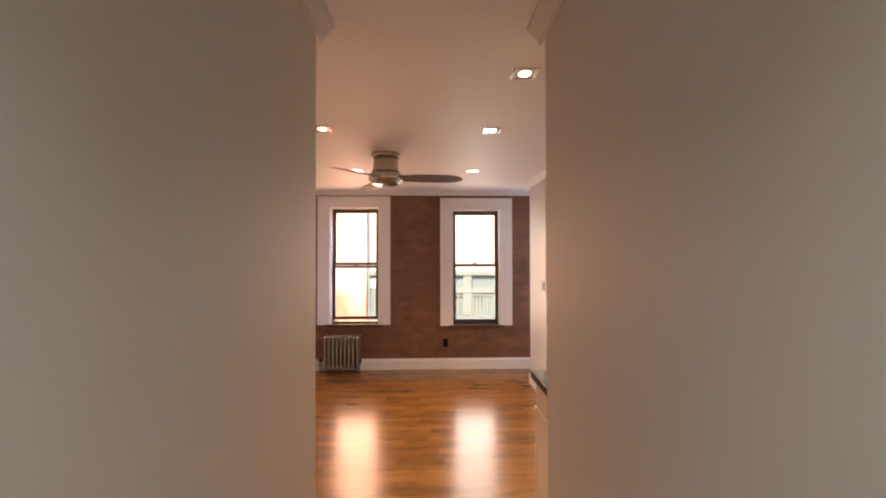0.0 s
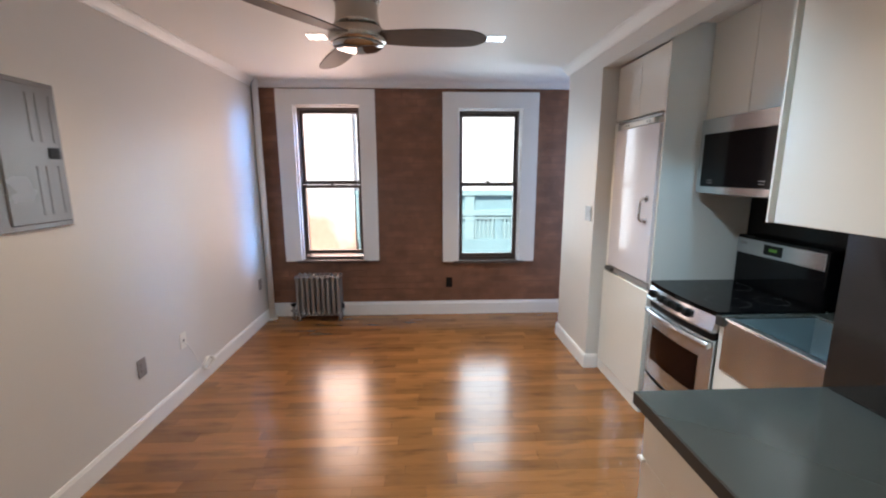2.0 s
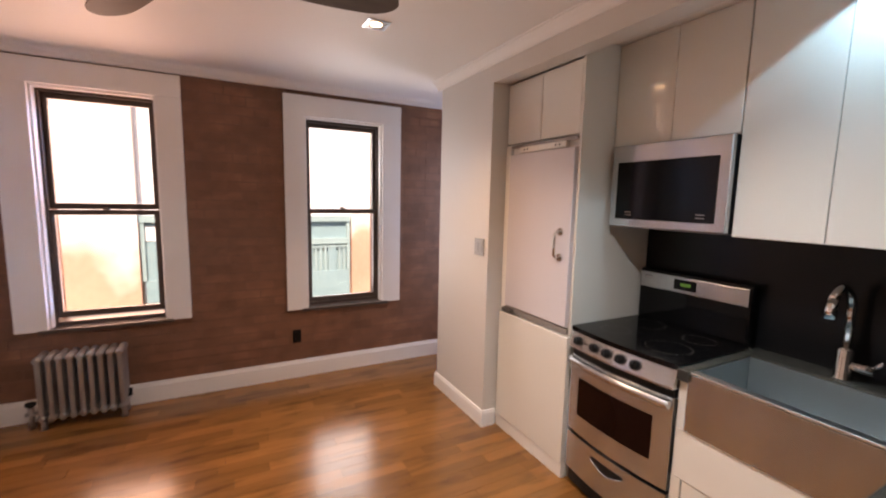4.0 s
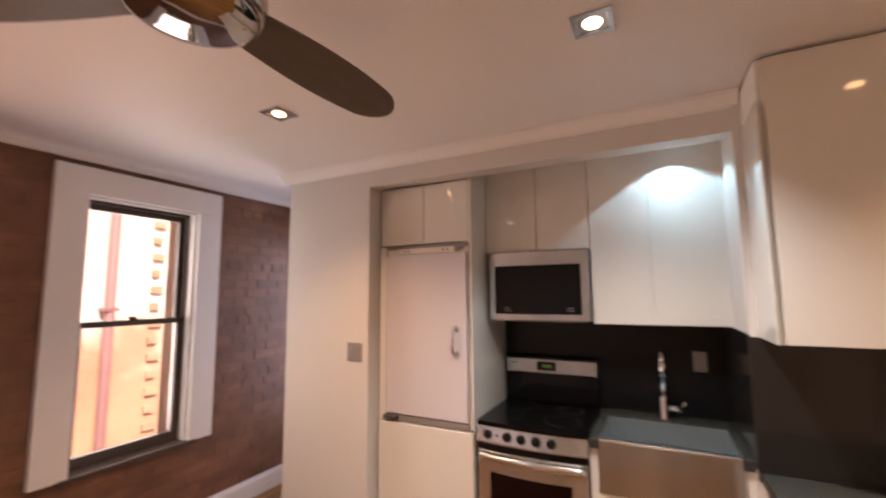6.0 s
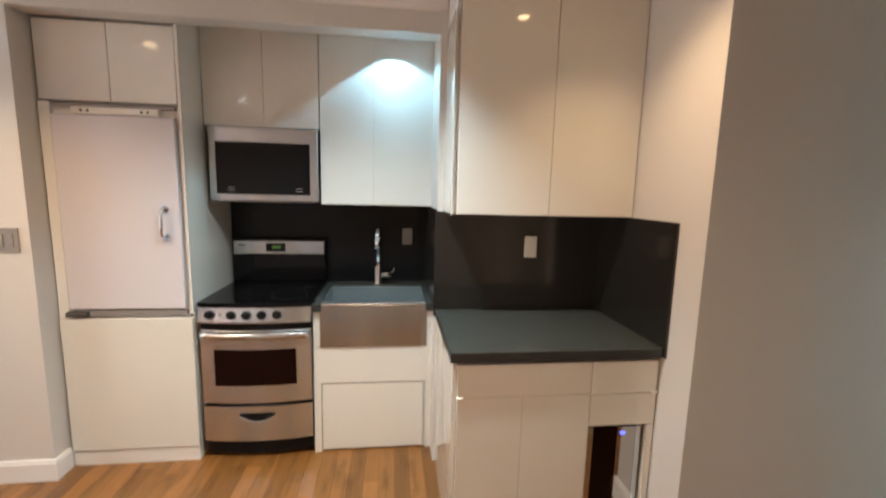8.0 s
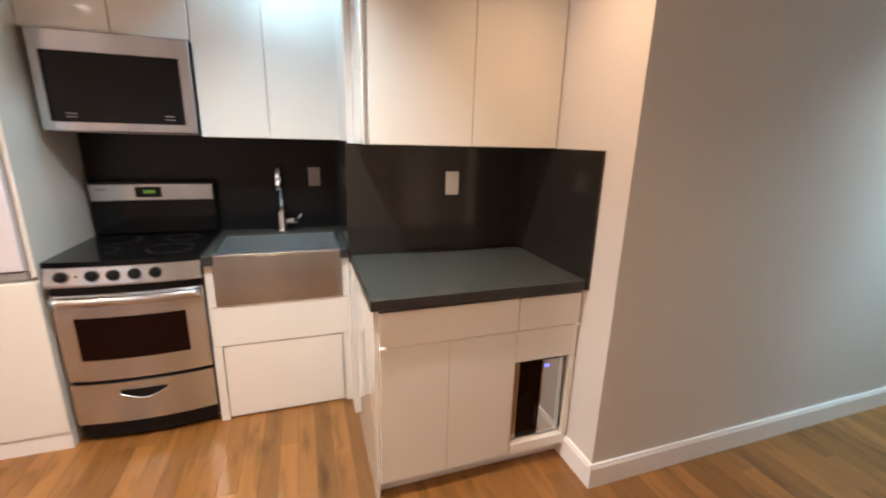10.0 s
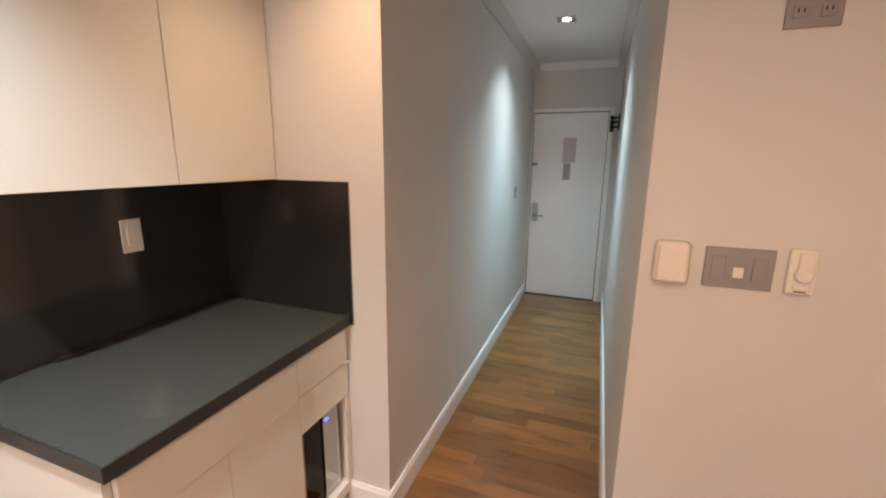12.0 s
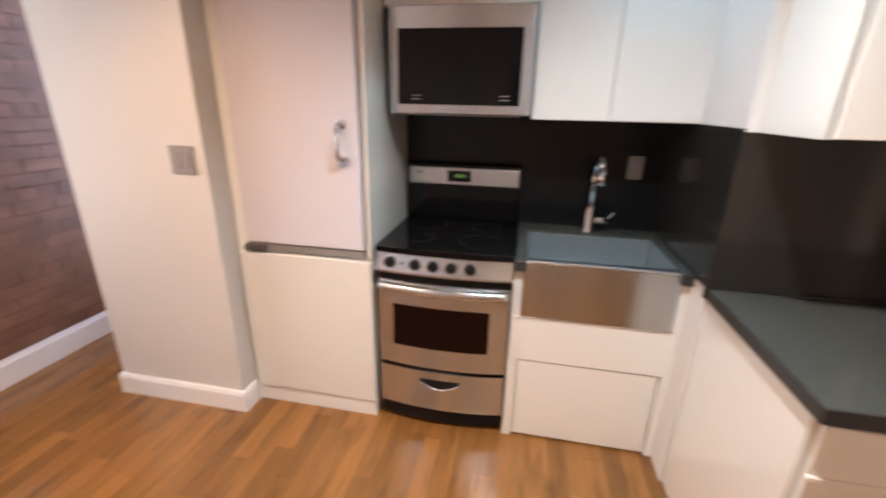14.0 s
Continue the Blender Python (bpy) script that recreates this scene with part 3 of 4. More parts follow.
high_outlet = plate("wall_outlet", -0.75, YS, 1.93, 0.118, 0.118, "+y", PLATE, "grey double outlet high on the south wall", "outlet", tuple(("socket", u, v, 0.03, 0.03, PLATE) for u in (-0.028, 0.028) for v in (-0.022, 0.022)))
for u in (-0.028, 0.028):
    for v in (-0.022, 0.022):
        for du in (-0.006, 0.006):
            part("slot", one(-0.75 + u + du - 0.0015, -0.75 + u + du + 0.0015, YS + 0.0095, YS + 0.0112, 1.93 + v - 0.002, 1.93 + v + 0.008), BLACK, high_outlet)
plate("light_switch", HE, -1.284, 1.245, 0.07, 0.115, "-x", PLATE, "grey switch plate in the hall", "switch", (("toggle", 0, 0, 0.03, 0.064, PLATE),))

breaker = thing("electrical_panel", (XW, 2.948, 1.348), "grey metal breaker panel with a hinged door", "electrical panel")
part("body", one(XW, XW + 0.016, 2.75, 3.146, 1.348, 2.0, 0.003), PANELGREY, breaker)
pd = part("door", one(XW + 0.016, XW + 0.024, 2.83, 3.132, 1.372, 1.978, 0.004), PANELGREY, breaker)
for y in (2.985, 3.03, 3.095):
    for z0, z1 in ((1.41, 1.63), (1.735, 1.945)):
        part("rib", one(XW + 0.0225, XW + 0.0265, y, y + 0.012, z0, z1, 0.0015, 2), PANELGREY, pd)
part("latch", one(XW + 0.024, XW + 0.03, 3.055, 3.115, 1.662, 1.712, 0.003), BLACK, pd, "black latch")
cable = thing("cable_bundle", (XW + 0.05, 4.15, 0.108), "loose white cable coil on the baseboard", "cable")
bm = bmesh.new()
pts = [(XW + 0.04, 4.07, 0.13)]
for k in range(46):
    a = k * 0.55
    pts.append((XW + 0.04 + 0.012 * math.sin(k * 1.7), 4.14 + 0.07 * math.cos(a) + 0.006 * math.sin(k), 0.135 + 0.042 * math.sin(a) + 0.004 * math.cos(k * 2.1)))
tube(bm, pts, 0.0055, 6)
part("coil", bm, WHITEPLASTIC, cable)
part("lead", tube(bmesh.new(), [(XW + 0.008, 3.92, 0.4), (XW + 0.02, 3.97, 0.33), (XW + 0.03, 4.02, 0.22), (XW + 0.035, 4.07, 0.14)], 0.0022, 6), WHITEPLASTIC, cable)

# ---- radiator and riser ----
rad = thing("radiator", (-1.2, 5.47, 0), "old silver-painted cast iron column radiator", "radiator")
for k in range(9):
    x = -1.425 + k * 0.0545
    bm = bmesh.new()
    for y in (5.415, 5.475, 5.535):
        box(bm, x - 0.016, x + 0.016, y - 0.027, y + 0.027, 0.06, 0.485, 0.011, 2)
    for z, r in ((0.09, 0.024), (0.487, 0.0245)):
        tube(bm, [(x, 5.382, z), (x, 5.394, z), (x, 5.55, z), (x, 5.562, z)], [0.012, r, r, 0.012], 10)
    if k in (0, 8):
        tube(bm, [(x, 5.43, 0), (x, 5.43, 0.09)], [0.02, 0.014], 8), tube(bm, [(x, 5.53, 0), (x, 5.53, 0.09)], [0.02, 0.014], 8)
    part("section", bm, RADIATOR, rad)
for z in (0.1, 0.47):
    part("header", tube(bmesh.new(), [(-1.43, 5.475, z), (-0.98, 5.475, z)], 0.019), RADIATOR, rad)
valve = part("valve", tube(tube(bmesh.new(), [(-1.5, 5.475, 0), (-1.5, 5.475, 0.15)], 0.016), [(-1.53, 5.475, 0.1), (-1.42, 5.475, 0.1)], 0.014), RADIATOR, rad)
part("valve_wheel", tube(bmesh.new(), [(-1.5, 5.475, 0.15), (-1.5, 5.475, 0.165), (-1.5, 5.475, 0.18)], [0.015, 0.03, 0.03], 12), BLACK, valve)
part("air_vent", tube(bmesh.new(), [(-0.97, 5.475, 0.13), (-0.955, 5.475, 0.13), (-0.955, 5.475, 0.18)], 0.012, 8), BLACK, rad)
riser = thing("riser_pipe", (-1.745, 5.5, 0), "white painted steam riser in the corner", "pipe")
part("pipe", tube(bmesh.new(), [(-1.745, 5.5, 0), (-1.745, 5.5, CEIL)], 0.03, 18), TRIM, riser)
part("floor_collar", lathe(bmesh.new(), [(0.055, 0.0), (0.055, 0.008), (0.035, 0.016)], -1.745, 5.5, 18), TRIM, riser)

# ---- refrigerator niche ----
FF = 1.395
fridge = thing("built_in_refrigerator", (1.7, 3.86, 0), "panelled white built-in refrigerator with freezer below", "refrigerator")
part("body", one(FF + 0.022, 1.99, 3.56, 4.19, 0.1, 1.955), CARCASS, fridge)
part("filler", one(FF, FF + 0.022, 4.15, 4.2, 0.1, 1.955), CARCASS, fridge, "cream filler strip")
updoor = part("refrigerator_door", one(FF - 0.012, FF + 0.02, 3.568, 4.142, 0.893, 1.895, 0.003), LACQUER, fridge, "glossy white door panel")
part("freezer_door", one(FF - 0.02, FF + 0.018, 3.534, 4.192, 0.09, 0.842, 0.003), GLOSS, fridge, "glossy white lower panel")
part("rail", one(FF - 0.004, FF + 0.02, 3.565, 4.142, 0.85, 0.885, 0.002), PLATE, fridge, "grey metal rail")
part("hinge", one(FF - 0.03, FF + 0.01, 4.05, 4.155, 0.853, 0.88, 0.006, 2), DARKGREY, fridge, "dark lower hinge")
part("hinge_bar", one(FF - 0.01, FF + 0.02, 3.64, 4.05, 1.9, 1.935, 0.004), WHITEPLASTIC, fridge, "white top hinge bar")
part("hinge_bar", one(FF - 0.002, FF + 0.02, 3.565, 4.142, 1.935, 1.952), PLATE, fridge, "grey top gap")
for y in (3.69, 3.72, 3.97, 4.0):
    part("screw", tube(bmesh.new(), [(FF - 0.01, y, 1.917), (FF - 0.0125, y, 1.917)], 0.006, 10), BLACK, fridge)
part("toe_kick", one(FF - 0.012, FF + 0.02, 3.536, 4.2, 0.0, 0.086), CARCASS, fridge, "pale toe kick")
bm = bmesh.new()
hx = FF - 0.012
tube(bm, [(hx, 3.64, 1.43), (hx - 0.03, 3.64, 1.43), (hx - 0.045, 3.64, 1.415), (hx - 0.045, 3.64, 1.3), (hx - 0.03, 3.64, 1.285), (hx, 3.64, 1.285)], 0.009, 12)
for z in (1.43, 1.285):
    tube(bm, [(hx, 3.64, z), (hx - 0.01, 3.64, z)], [0.022, 0.02], 16)
part("handle", bm, CHROME, updoor, "chrome pull handle")


def cabinet(name, front, back, y0, y1, z0, z1, doors, label, mat=GLOSS, door_t=0.018):
    """A wall or base unit facing west; doors: (name, y0, y1, z0, z1)."""
    c = thing(name, ((front + back) / 2, (y0 + y1) / 2, z0), label, "cabinet")
    part("body", one(front + door_t + 0.002, back, y0, y1, z0, z1, 0.001), CARCASS, c)
    for nm, a, b, lo, hi in doors:
        part(nm, one(front, front + door_t, a + 0.0015, b - 0.0015, lo + 0.0015, hi - 0.0015, 0.0015), mat, c)
    return c


cabinet("refrigerator_cabinet", FF, 1.99, 3.552, 4.198, 1.962, 2.348, (("door", 3.552, 3.864, 1.962, 2.345), ("door", 3.864, 4.195, 1.962, 2.345)), "white two-door cabinet above the refrigerator")
solid("side_panel", prism(bmesh.new(), [(FF + 0.024, 0.0), (1.985, 0.0), (1.985, CEIL - 0.003), (FF, CEIL - 0.003), (FF, 0.862), (FF + 0.024, 0.862)], "y", 3.535, 3.55), GLOSS, "tall white end panel between range and refrigerator", "panel")
UF = 1.64
cabinet("wall_cabinet", UF, 1.99, 2.888, 3.533, 1.9, 2.437, (("door", 2.888, 3.2, 1.902, 2.437), ("door", 3.2, 3.533, 1.902, 2.437)), "white two-door wall cabinet above the microwave")
cabinet("wall_cabinet", UF, 1.985, 2.208, 2.885, 1.463, 2.437, (("door", 2.208, 2.569, 1.463, 2.437), ("door", 2.569, 2.885, 1.463, 2.437)), "tall white two-door wall cabinet above the sink")
solid("filler_panel", one(1.27, UF + 0.01, 2.186, 2.206, 1.456, 2.437), GLOSS, "white filler panel beside the sink wall cabinet", "panel")
cabinet("wall_cabinet", 0.952, XN - 0.002, 1.288, 2.177, 1.453, 2.515, (("door", 1.288, 1.714, 1.453, 2.512), ("door", 1.714, 2.16, 1.453, 2.512)), "tall glossy cream-white two-door wall cabinet reaching the ceiling")
solid("cabinet_end_panel", one(0.95, 1.63, 2.178, 2.185, 1.453, 2.35), GLOSS, "white end panel of the nook cabinet", "panel")

# ---- microwave ----
MX = 1.6
mw = thing("microwave", (1.8, 3.195, 1.476), "stainless over-the-range microwave with a dark window", "microwave")
part("body", one(MX + 0.03, 1.985, 2.892, 3.5, 1.476, 1.897, 0.003), BLACK, mw, "dark casing")
mdoor = part("door", one(MX, MX + 0.03, 2.892, 3.5, 1.476, 1.897, 0.004), STEEL_H, mw, "stainless door frame")
part("window", one(MX - 0.004, MX + 0.002, 2.938, 3.462, 1.515, 1.812, 0.003), BLACKGLASS, mdoor, "black glass")
for y in (3.0, 3.38):
    for z in (1.535, 1.55):
        part("keypad_mark", one(MX - 0.0052, MX - 0.004, y - 0.02, y + 0.02, z, z + 0.004), PLATE, mdoor)
part("vent", one(MX + 0.03, 1.97, 2.93, 3.46, 1.47, 1.477), PLATE, mw, "underside vent")

# ---- range ----
RX, RY0, RY1 = 1.385, 2.902, 3.51


def bowed(y0, y1, z0, z1, x, back, bulge, n=10):
    """A slab whose front swells towards the room."""
    pts = [(x - bulge * (1 - (2 * k / n - 1) ** 2), y0 + (y1 - y0) * k / n) for k in range(n + 1)]
    return prism(bmesh.new(), pts + [(back, y1), (back, y0)], "z", z0, z1)


stove = thing("range", (1.7, 3.206, 0), "stainless electric range with black glass cooktop", "range")
part("body", one(RX + 0.03, 1.98, RY0 + 0.004, RY1 - 0.004, 0.06, 0.9), BLACK, stove, "black casing")
part("base", one(RX + 0.05, 1.9, RY0 + 0.02, RY1 - 0.02, 0.0, 0.06), BLACK, stove)
part("cooktop", bowed(RY0, RY1, 0.9, 0.925, RX - 0.002, 1.93, 0.022), BLACKGLASS, stove, "black glass cooktop")
for bx, by, br in ((1.55, 3.06, 0.1), (1.55, 3.36, 0.075), (1.79, 3.06, 0.075), (1.79, 3.36, 0.1)):
    part("burner_ring", tube(bmesh.new(), [(bx + br * math.cos(a), by + br * math.sin(a), 0.9244) for a in [math.pi * k / 20 for k in range(41)]], 0.001, 5), DARKGREY, stove)


def swell(y):
    """How far the front of the range stands out at y."""
    u = (y - RY0) / (RY1 - RY0) * 2 - 1
    return 0.022 * (1 - u * u)


bm = bmesh.new()
rings = []
for k in range(13):
    y = RY0 + 0.004 + (RY1 - RY0 - 0.008) * k / 12
    d = swell(y)
    rings.append([bm.verts.new((x, y, z)) for x, z in ((RX - 0.02 - d, 0.815), (RX - 0.02 - d, 0.824), (RX + 0.004 - d, 0.9), (RX + 0.05, 0.9), (RX + 0.05, 0.815))])
for p, q in zip(rings, rings[1:]):
    for k in range(5):
        bm.faces.new((p[k], p[(k + 1) % 5], q[(k + 1) % 5], q[k]))
bm.faces.new(rings[0]), bm.faces.new(rings[-1])
panel = part("control_panel", bm, STEEL_H, stove, "stainless sloped control strip")
for k, y in enumerate((3.44, 3.325, 3.245, 3.165, 3.085)):
    def out(d, up=0.0):
        return (RX - 0.009 - swell(y) - 0.946 * d + 0.324 * up, y, 0.86 + 0.324 * d + 0.946 * up)
    bm = tube(bmesh.new(), [out(-0.002), out(0.008), out(0.022), out(0.026)], [0.026, 0.024, 0.02, 0.016], 18)
    tube(bm, [out(0.028, -0.019), out(0.03, 0.0), out(0.028, 0.019)], 0.0045, 8)
    part("knob", bm, BLACK, panel, "black knob")
part("indicator", tube(bmesh.new(), [(RX - 0.02, 3.385, 0.859), (RX - 0.028, 3.385, 0.862)], 0.005, 10), BLACK, panel)
part("gap_strip", bowed(RY0 + 0.008, RY1 - 0.008, 0.775, 0.812, RX + 0.004, RX + 0.05, 0.026), BLACK, stove, "black vent strip")
oven = part("oven_door", bowed(RY0 + 0.006, RY1 - 0.006, 0.345, 0.772, RX, RX + 0.045, 0.03), STEEL_H, stove, "stainless oven door")
part("oven_window", bowed(2.99, 3.43, 0.45, 0.66, RX - 0.0155, RX + 0.02, 0.0165), OVENGLASS, oven, "dark glass window")
bm = bmesh.new()
lip = []
for k in range(17):
    y = 2.915 + 0.583 * k / 16
    u = 2 * k / 16 - 1
    d = 0.03 * (1 - u * u)
    lip.append([bm.verts.new((RX - o - d, y, z)) for o, z in ((0.004, 0.735), (0.024, 0.724), (0.031, 0.732), (0.033, 0.748), (0.028, 0.76), (0.016, 0.764), (0.004, 0.756))])
for p, q in zip(lip, lip[1:]):
    for k in range(7):
        bm.faces.new((p[k], p[(k + 1) % 7], q[(k + 1) % 7], q[k])).smooth = True
bm.faces.new(lip[0]), bm.faces.new(lip[-1])
part("oven_handle", bm, STEEL_H, oven, "stainless lip handle")
drawer = part("drawer", bowed(RY0 + 0.006, RY1 - 0.006, 0.115, 0.325, RX, RX + 0.045, 0.03), STEEL_H, stove, "stainless storage drawer")
bm = prism(bmesh.new(), [(3.206 - 0.095 + 0.19 * k / 10, 0.27 - 0.035 * math.sin(math.pi * k / 10)) for k in range(11)] + [(3.301, 0.285), (3.111, 0.285)], "x", RX - 0.0315, RX - 0.01)
part("recessed_pull", bm, BLACK, drawer, "dark scooped pull")
part("pull_lip", tube(bmesh.new(), [(RX - 0.033, 3.206 - 0.095 + 0.19 * k / 12, 0.27 - 0.036 * math.sin(math.pi * k / 12)) for k in range(13)], 0.004, 8), STEEL_H, drawer)
part("kick", bowed(RY0 + 0.01, RY1 - 0.01, 0.03, 0.11, RX + 0.02, RX + 0.05, 0.03), BLACK, stove)
guardb = part("backguard", one(1.91, 1.984, RY0 + 0.002, RY1 - 0.002, 0.925, 1.222, 0.012, 2), BLACKGLASS, stove, "black backguard")
face = part("control_face", one(1.902, 1.915, RY0 + 0.012, RY1 - 0.012, 1.113, 1.205, 0.006, 2), STEEL_H, guardb, "stainless control face")
part("clock", one(1.899, 1.903, 3.165, 3.29, 1.133, 1.19, 0.002), BLACKGLASS, face, "black clock window")
part("clock_digit", one(1.8975, 1.8985, 3.195, 3.25, 1.155, 1.172), DISPLAY, face, "green digits bar")
part("maker_mark", one(1.9005, 1.9018, 3.42, 3.465, 1.17, 1.182), PLATE, face)

# ---- sink run ----
SX = 1.40
base = thing("sink_cabinet", (1.7, 2.555, 0), "white base cabinet under a farmhouse sink", "cabinet")
part("body", one(SX + 0.02, 1.985, 2.222, 2.9, 0.0, 0.64), CARCASS, base)
part("stile", one(SX, SX + 0.019, 2.863, 2.9, 0.0, 0.88, 0.001), GLOSS, base)
part("stile", one(SX, SX + 0.019, 2.207, 2.247, 0.0, 0.88, 0.001), GLOSS, base)
part("rail", one(SX - 0.002, SX + 0.018, 2.222, 2.9, 0.43, 0.648, 0.002), GLOSS, base, "plain white apron panel")
part("door", one(SX + 0.003, SX + 0.018, 2.262, 2.856, 0.012, 0.424, 0.002), GLOSS, base, "flat white door")
part("stile", one(SX - 0.003, SX + 0.017, 2.859, 2.9, 0.0, 0.43), GLOSS, base)
sink = thing("farmhouse_sink", (1.6, 2.555, 0.65), "stainless apron-front sink let into the counter", "sink")
bm = bmesh.new()
box(bm, SX - 0.012, SX + 0.008, 2.249, 2.861, 0.652, 0.905, 0.004, 2)
part("apron", bm, STEEL, sink, "brushed apron")
for b in ((SX + 0.008, SX + 0.02, 2.249, 2.861, 0.66, 0.905), (1.83, 1.842, 2.249, 2.861, 0.66, 0.905), (SX + 0.02, 1.83, 2.249, 2.261, 0.66, 0.905), (SX + 0.02, 1.83, 2.849, 2.861, 0.66, 0.905), (SX + 0.02, 1.83, 2.261, 2.849, 0.66, 0.672)):
    part("basin_floor" if b[5] < 0.7 else "basin_wall", one(*b), BASIN, sink)
part("rim", one(SX - 0.016, SX + 0.024, 2.259, 2.851, 0.9055, 0.915, 0.003, 2), RIM, sink, "rolled front rim, paler for the lamp light on it")
part("drain", lathe(bmesh.new(), [(0.045, 0.6721), (0.045, 0.674), (0.03, 0.6745)], 1.62, 2.555, 20), CHROME, sink)
top = thing("sink_worktop", (1.7, 2.555, 0.876), "dark stone worktop framing the sink", "worktop")
part("end_slab", one(SX - 0.022, 1.845, 2.853, 2.901, 0.868, 0.914, 0.002), STONE, top)
part("end_slab", one(SX - 0.022, 1.845, 2.208, 2.257, 0.868, 0.914, 0.002), STONE, top)
for y0, y1 in ((2.853, 2.901), (2.208, 2.257)):
    part("front_cap", one(SX - 0.026, SX - 0.022, y0, y1, 0.867, 0.9125, 0.001), EDGE, top, "slab end shaded by a darker colour")
part("back_slab", one(1.845, 1.987, 2.208, 2.901, 0.878, 0.914, 0.002), STONE, top)
tap = thing("kitchen_tap", (1.9, 2.55, 0.914), "chrome gooseneck kitchen tap with side lever", "tap")
part("body", lathe(bmesh.new(), [(0.034, 0.914), (0.034, 0.92), (0.028, 0.925), (0.028, 1.035), (0.02, 1.045)], 1.9, 2.55, 20), CHROME, tap)
neck = [(1.9, 2.55, 1.03), (1.9, 2.55, 1.19)] + [(1.9 - 0.1 + 0.1 * math.cos(a), 2.55, 1.195 + 0.1 * math.sin(a)) for a in [math.pi * k / 10 for k in range(9)]]
part("spout", tube(bmesh.new(), neck, 0.0155, 14), CHROME, tap)
part("spray_head", tube(bmesh.new(), [neck[-1], (neck[-1][0] - 0.012, 2.55, neck[-1][2] - 0.07)], [0.018, 0.02], 14), CHROME, tap)
part("lever", tube(tube(bmesh.new(), [(1.9, 2.53, 0.975), (1.9, 2.46, 0.975)], 0.02, 12), [(1.9, 2.465, 0.985), (1.89, 2.435, 1.02)], 0.008, 10), CHROME, tap)

# ---- counter nook ----
counter = thing("counter_top", (0.94, 1.757, 0.872), "dark grey-green stone worktop with its edge shaded by colour", "worktop")
part("slab", one(0.624, XN - 0.014, 1.299, 2.212, 0.873, 0.914, 0.001), STONE, counter)
part("front_edge", one(0.62, 0.624, 1.299, 2.216, 0.872, 0.9125, 0.001), EDGE, counter, "front edge shaded by a darker colour")
part("side_edge", one(0.624, XN - 0.014, 2.212, 2.216, 0.872, 0.9125, 0.001), EDGE, counter, "side edge shaded by a darker colour")
BF = 0.645
nook = thing("base_cabinet", (0.95, 1.74, 0), "white handleless base cabinet with drawers and a wine cooler bay", "cabinet")
part("side", one(BF + 0.02, XN - 0.002, 2.183, 2.2, 0.0, 0.871), GLOSS, nook, "glossy white side")
part("side", one(BF + 0.02, XN - 0.002, 1.288, 1.302, 0.0, 0.871), GLOSS, nook)
part("divider", one(BF + 0.02, XN - 0.002, 1.59, 1.604, 0.085, 0.871), CARCASS, nook)
part("back", one(XN - 0.012, XN - 0.003, 1.302, 2.183, 0.085, 0.871), CARCASS, nook)
part("bay_top", one(BF + 0.02, XN - 0.012, 1.302, 1.59, 0.556, 0.57), CARCASS, nook)
part("bay_floor", one(BF + 0.0, XN - 0.012, 1.302, 1.59, 0.085, 0.135), CARCASS, nook)
part("toe_kick", one(BF + 0.06, BF + 0.075, 1.302, 2.183, 0.0, 0.085), CARCASS, nook)
for nm, a, b, lo, hi in (("drawer_front", 1.5965, 2.182, 0.706, 0.852), ("drawer_front", 1.292, 1.5945, 0.706, 0.852), ("drawer_front", 1.292, 1.5945, 0.556, 0.7035), ("door", 1.5965, 1.8985, 0.085, 0.7045), ("door", 1.8995, 2.182, 0.085, 0.7045)):
    d = part(nm, one(BF, BF + 0.018, a, b, lo, hi, 0.0012), GLOSS, nook)
    if nm == "drawer_front" and lo > 0.7:
        y = b - 0.012 if a > 1.5 else a + 0.012
        # white instead of metal: the pull's shine is put into its colour
        part("pull", one(BF - 0.012, BF + 0.002, y - 0.014, y + 0.014, lo - 0.005, lo + 0.006, 0.001), WHITEPLASTIC, d, "small metal edge pull, white in place of its shine")
part("bay_stile", one(BF, BF + 0.018, 1.292, 1.318, 0.135, 0.552), GLOSS, nook)
cooler = thing("wine_cooler", (0.95, 1.45, 0.135), "compact wine cooler with a dark glass door", "wine cooler")
part("body", one(BF + 0.07, 1.2, 1.325, 1.58, 0.136, 0.535), BLACK, cooler)
cd = part("door_frame", one(BF + 0.03, BF + 0.07, 1.325, 1.352, 0.14, 0.53, 0.002), STEEL, cooler)
part("door_frame", one(BF + 0.03, BF + 0.07, 1.553, 1.58, 0.14, 0.53, 0.002), NICKEL, cooler)
part("glass", one(BF + 0.035, BF + 0.069, 1.352, 1.553, 0.14, 0.53), OVENGLASS, cooler, "dark reflecting glass")
strip = part("control_strip", one(BF + 0.028, BF + 0.036, 1.352, 1.44, 0.14, 0.53, 0.001), MIRROR, cooler, "mirror steel control strip")
part("display", one(BF + 0.0265, BF + 0.028, 1.405, 1.428, 0.495, 0.507), BLUELED, strip, "blue display")

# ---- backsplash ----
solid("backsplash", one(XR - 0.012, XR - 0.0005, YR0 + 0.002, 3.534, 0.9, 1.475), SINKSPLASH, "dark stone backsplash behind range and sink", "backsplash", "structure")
solid("backsplash", one(XN + 0.002, XR - 0.013, YR0 + 0.0005, YR0 + 0.011, 0.914, 1.463), SPLASH, "dark stone backsplash beside the sink", "backsplash", "structure")
solid("backsplash", one(XN - 0.012, XN - 0.0005, YS + 0.013, YR0 + 0.01, 0.876, 1.453), SPLASH, "dark stone backsplash behind the nook counter", "backsplash", "structure")
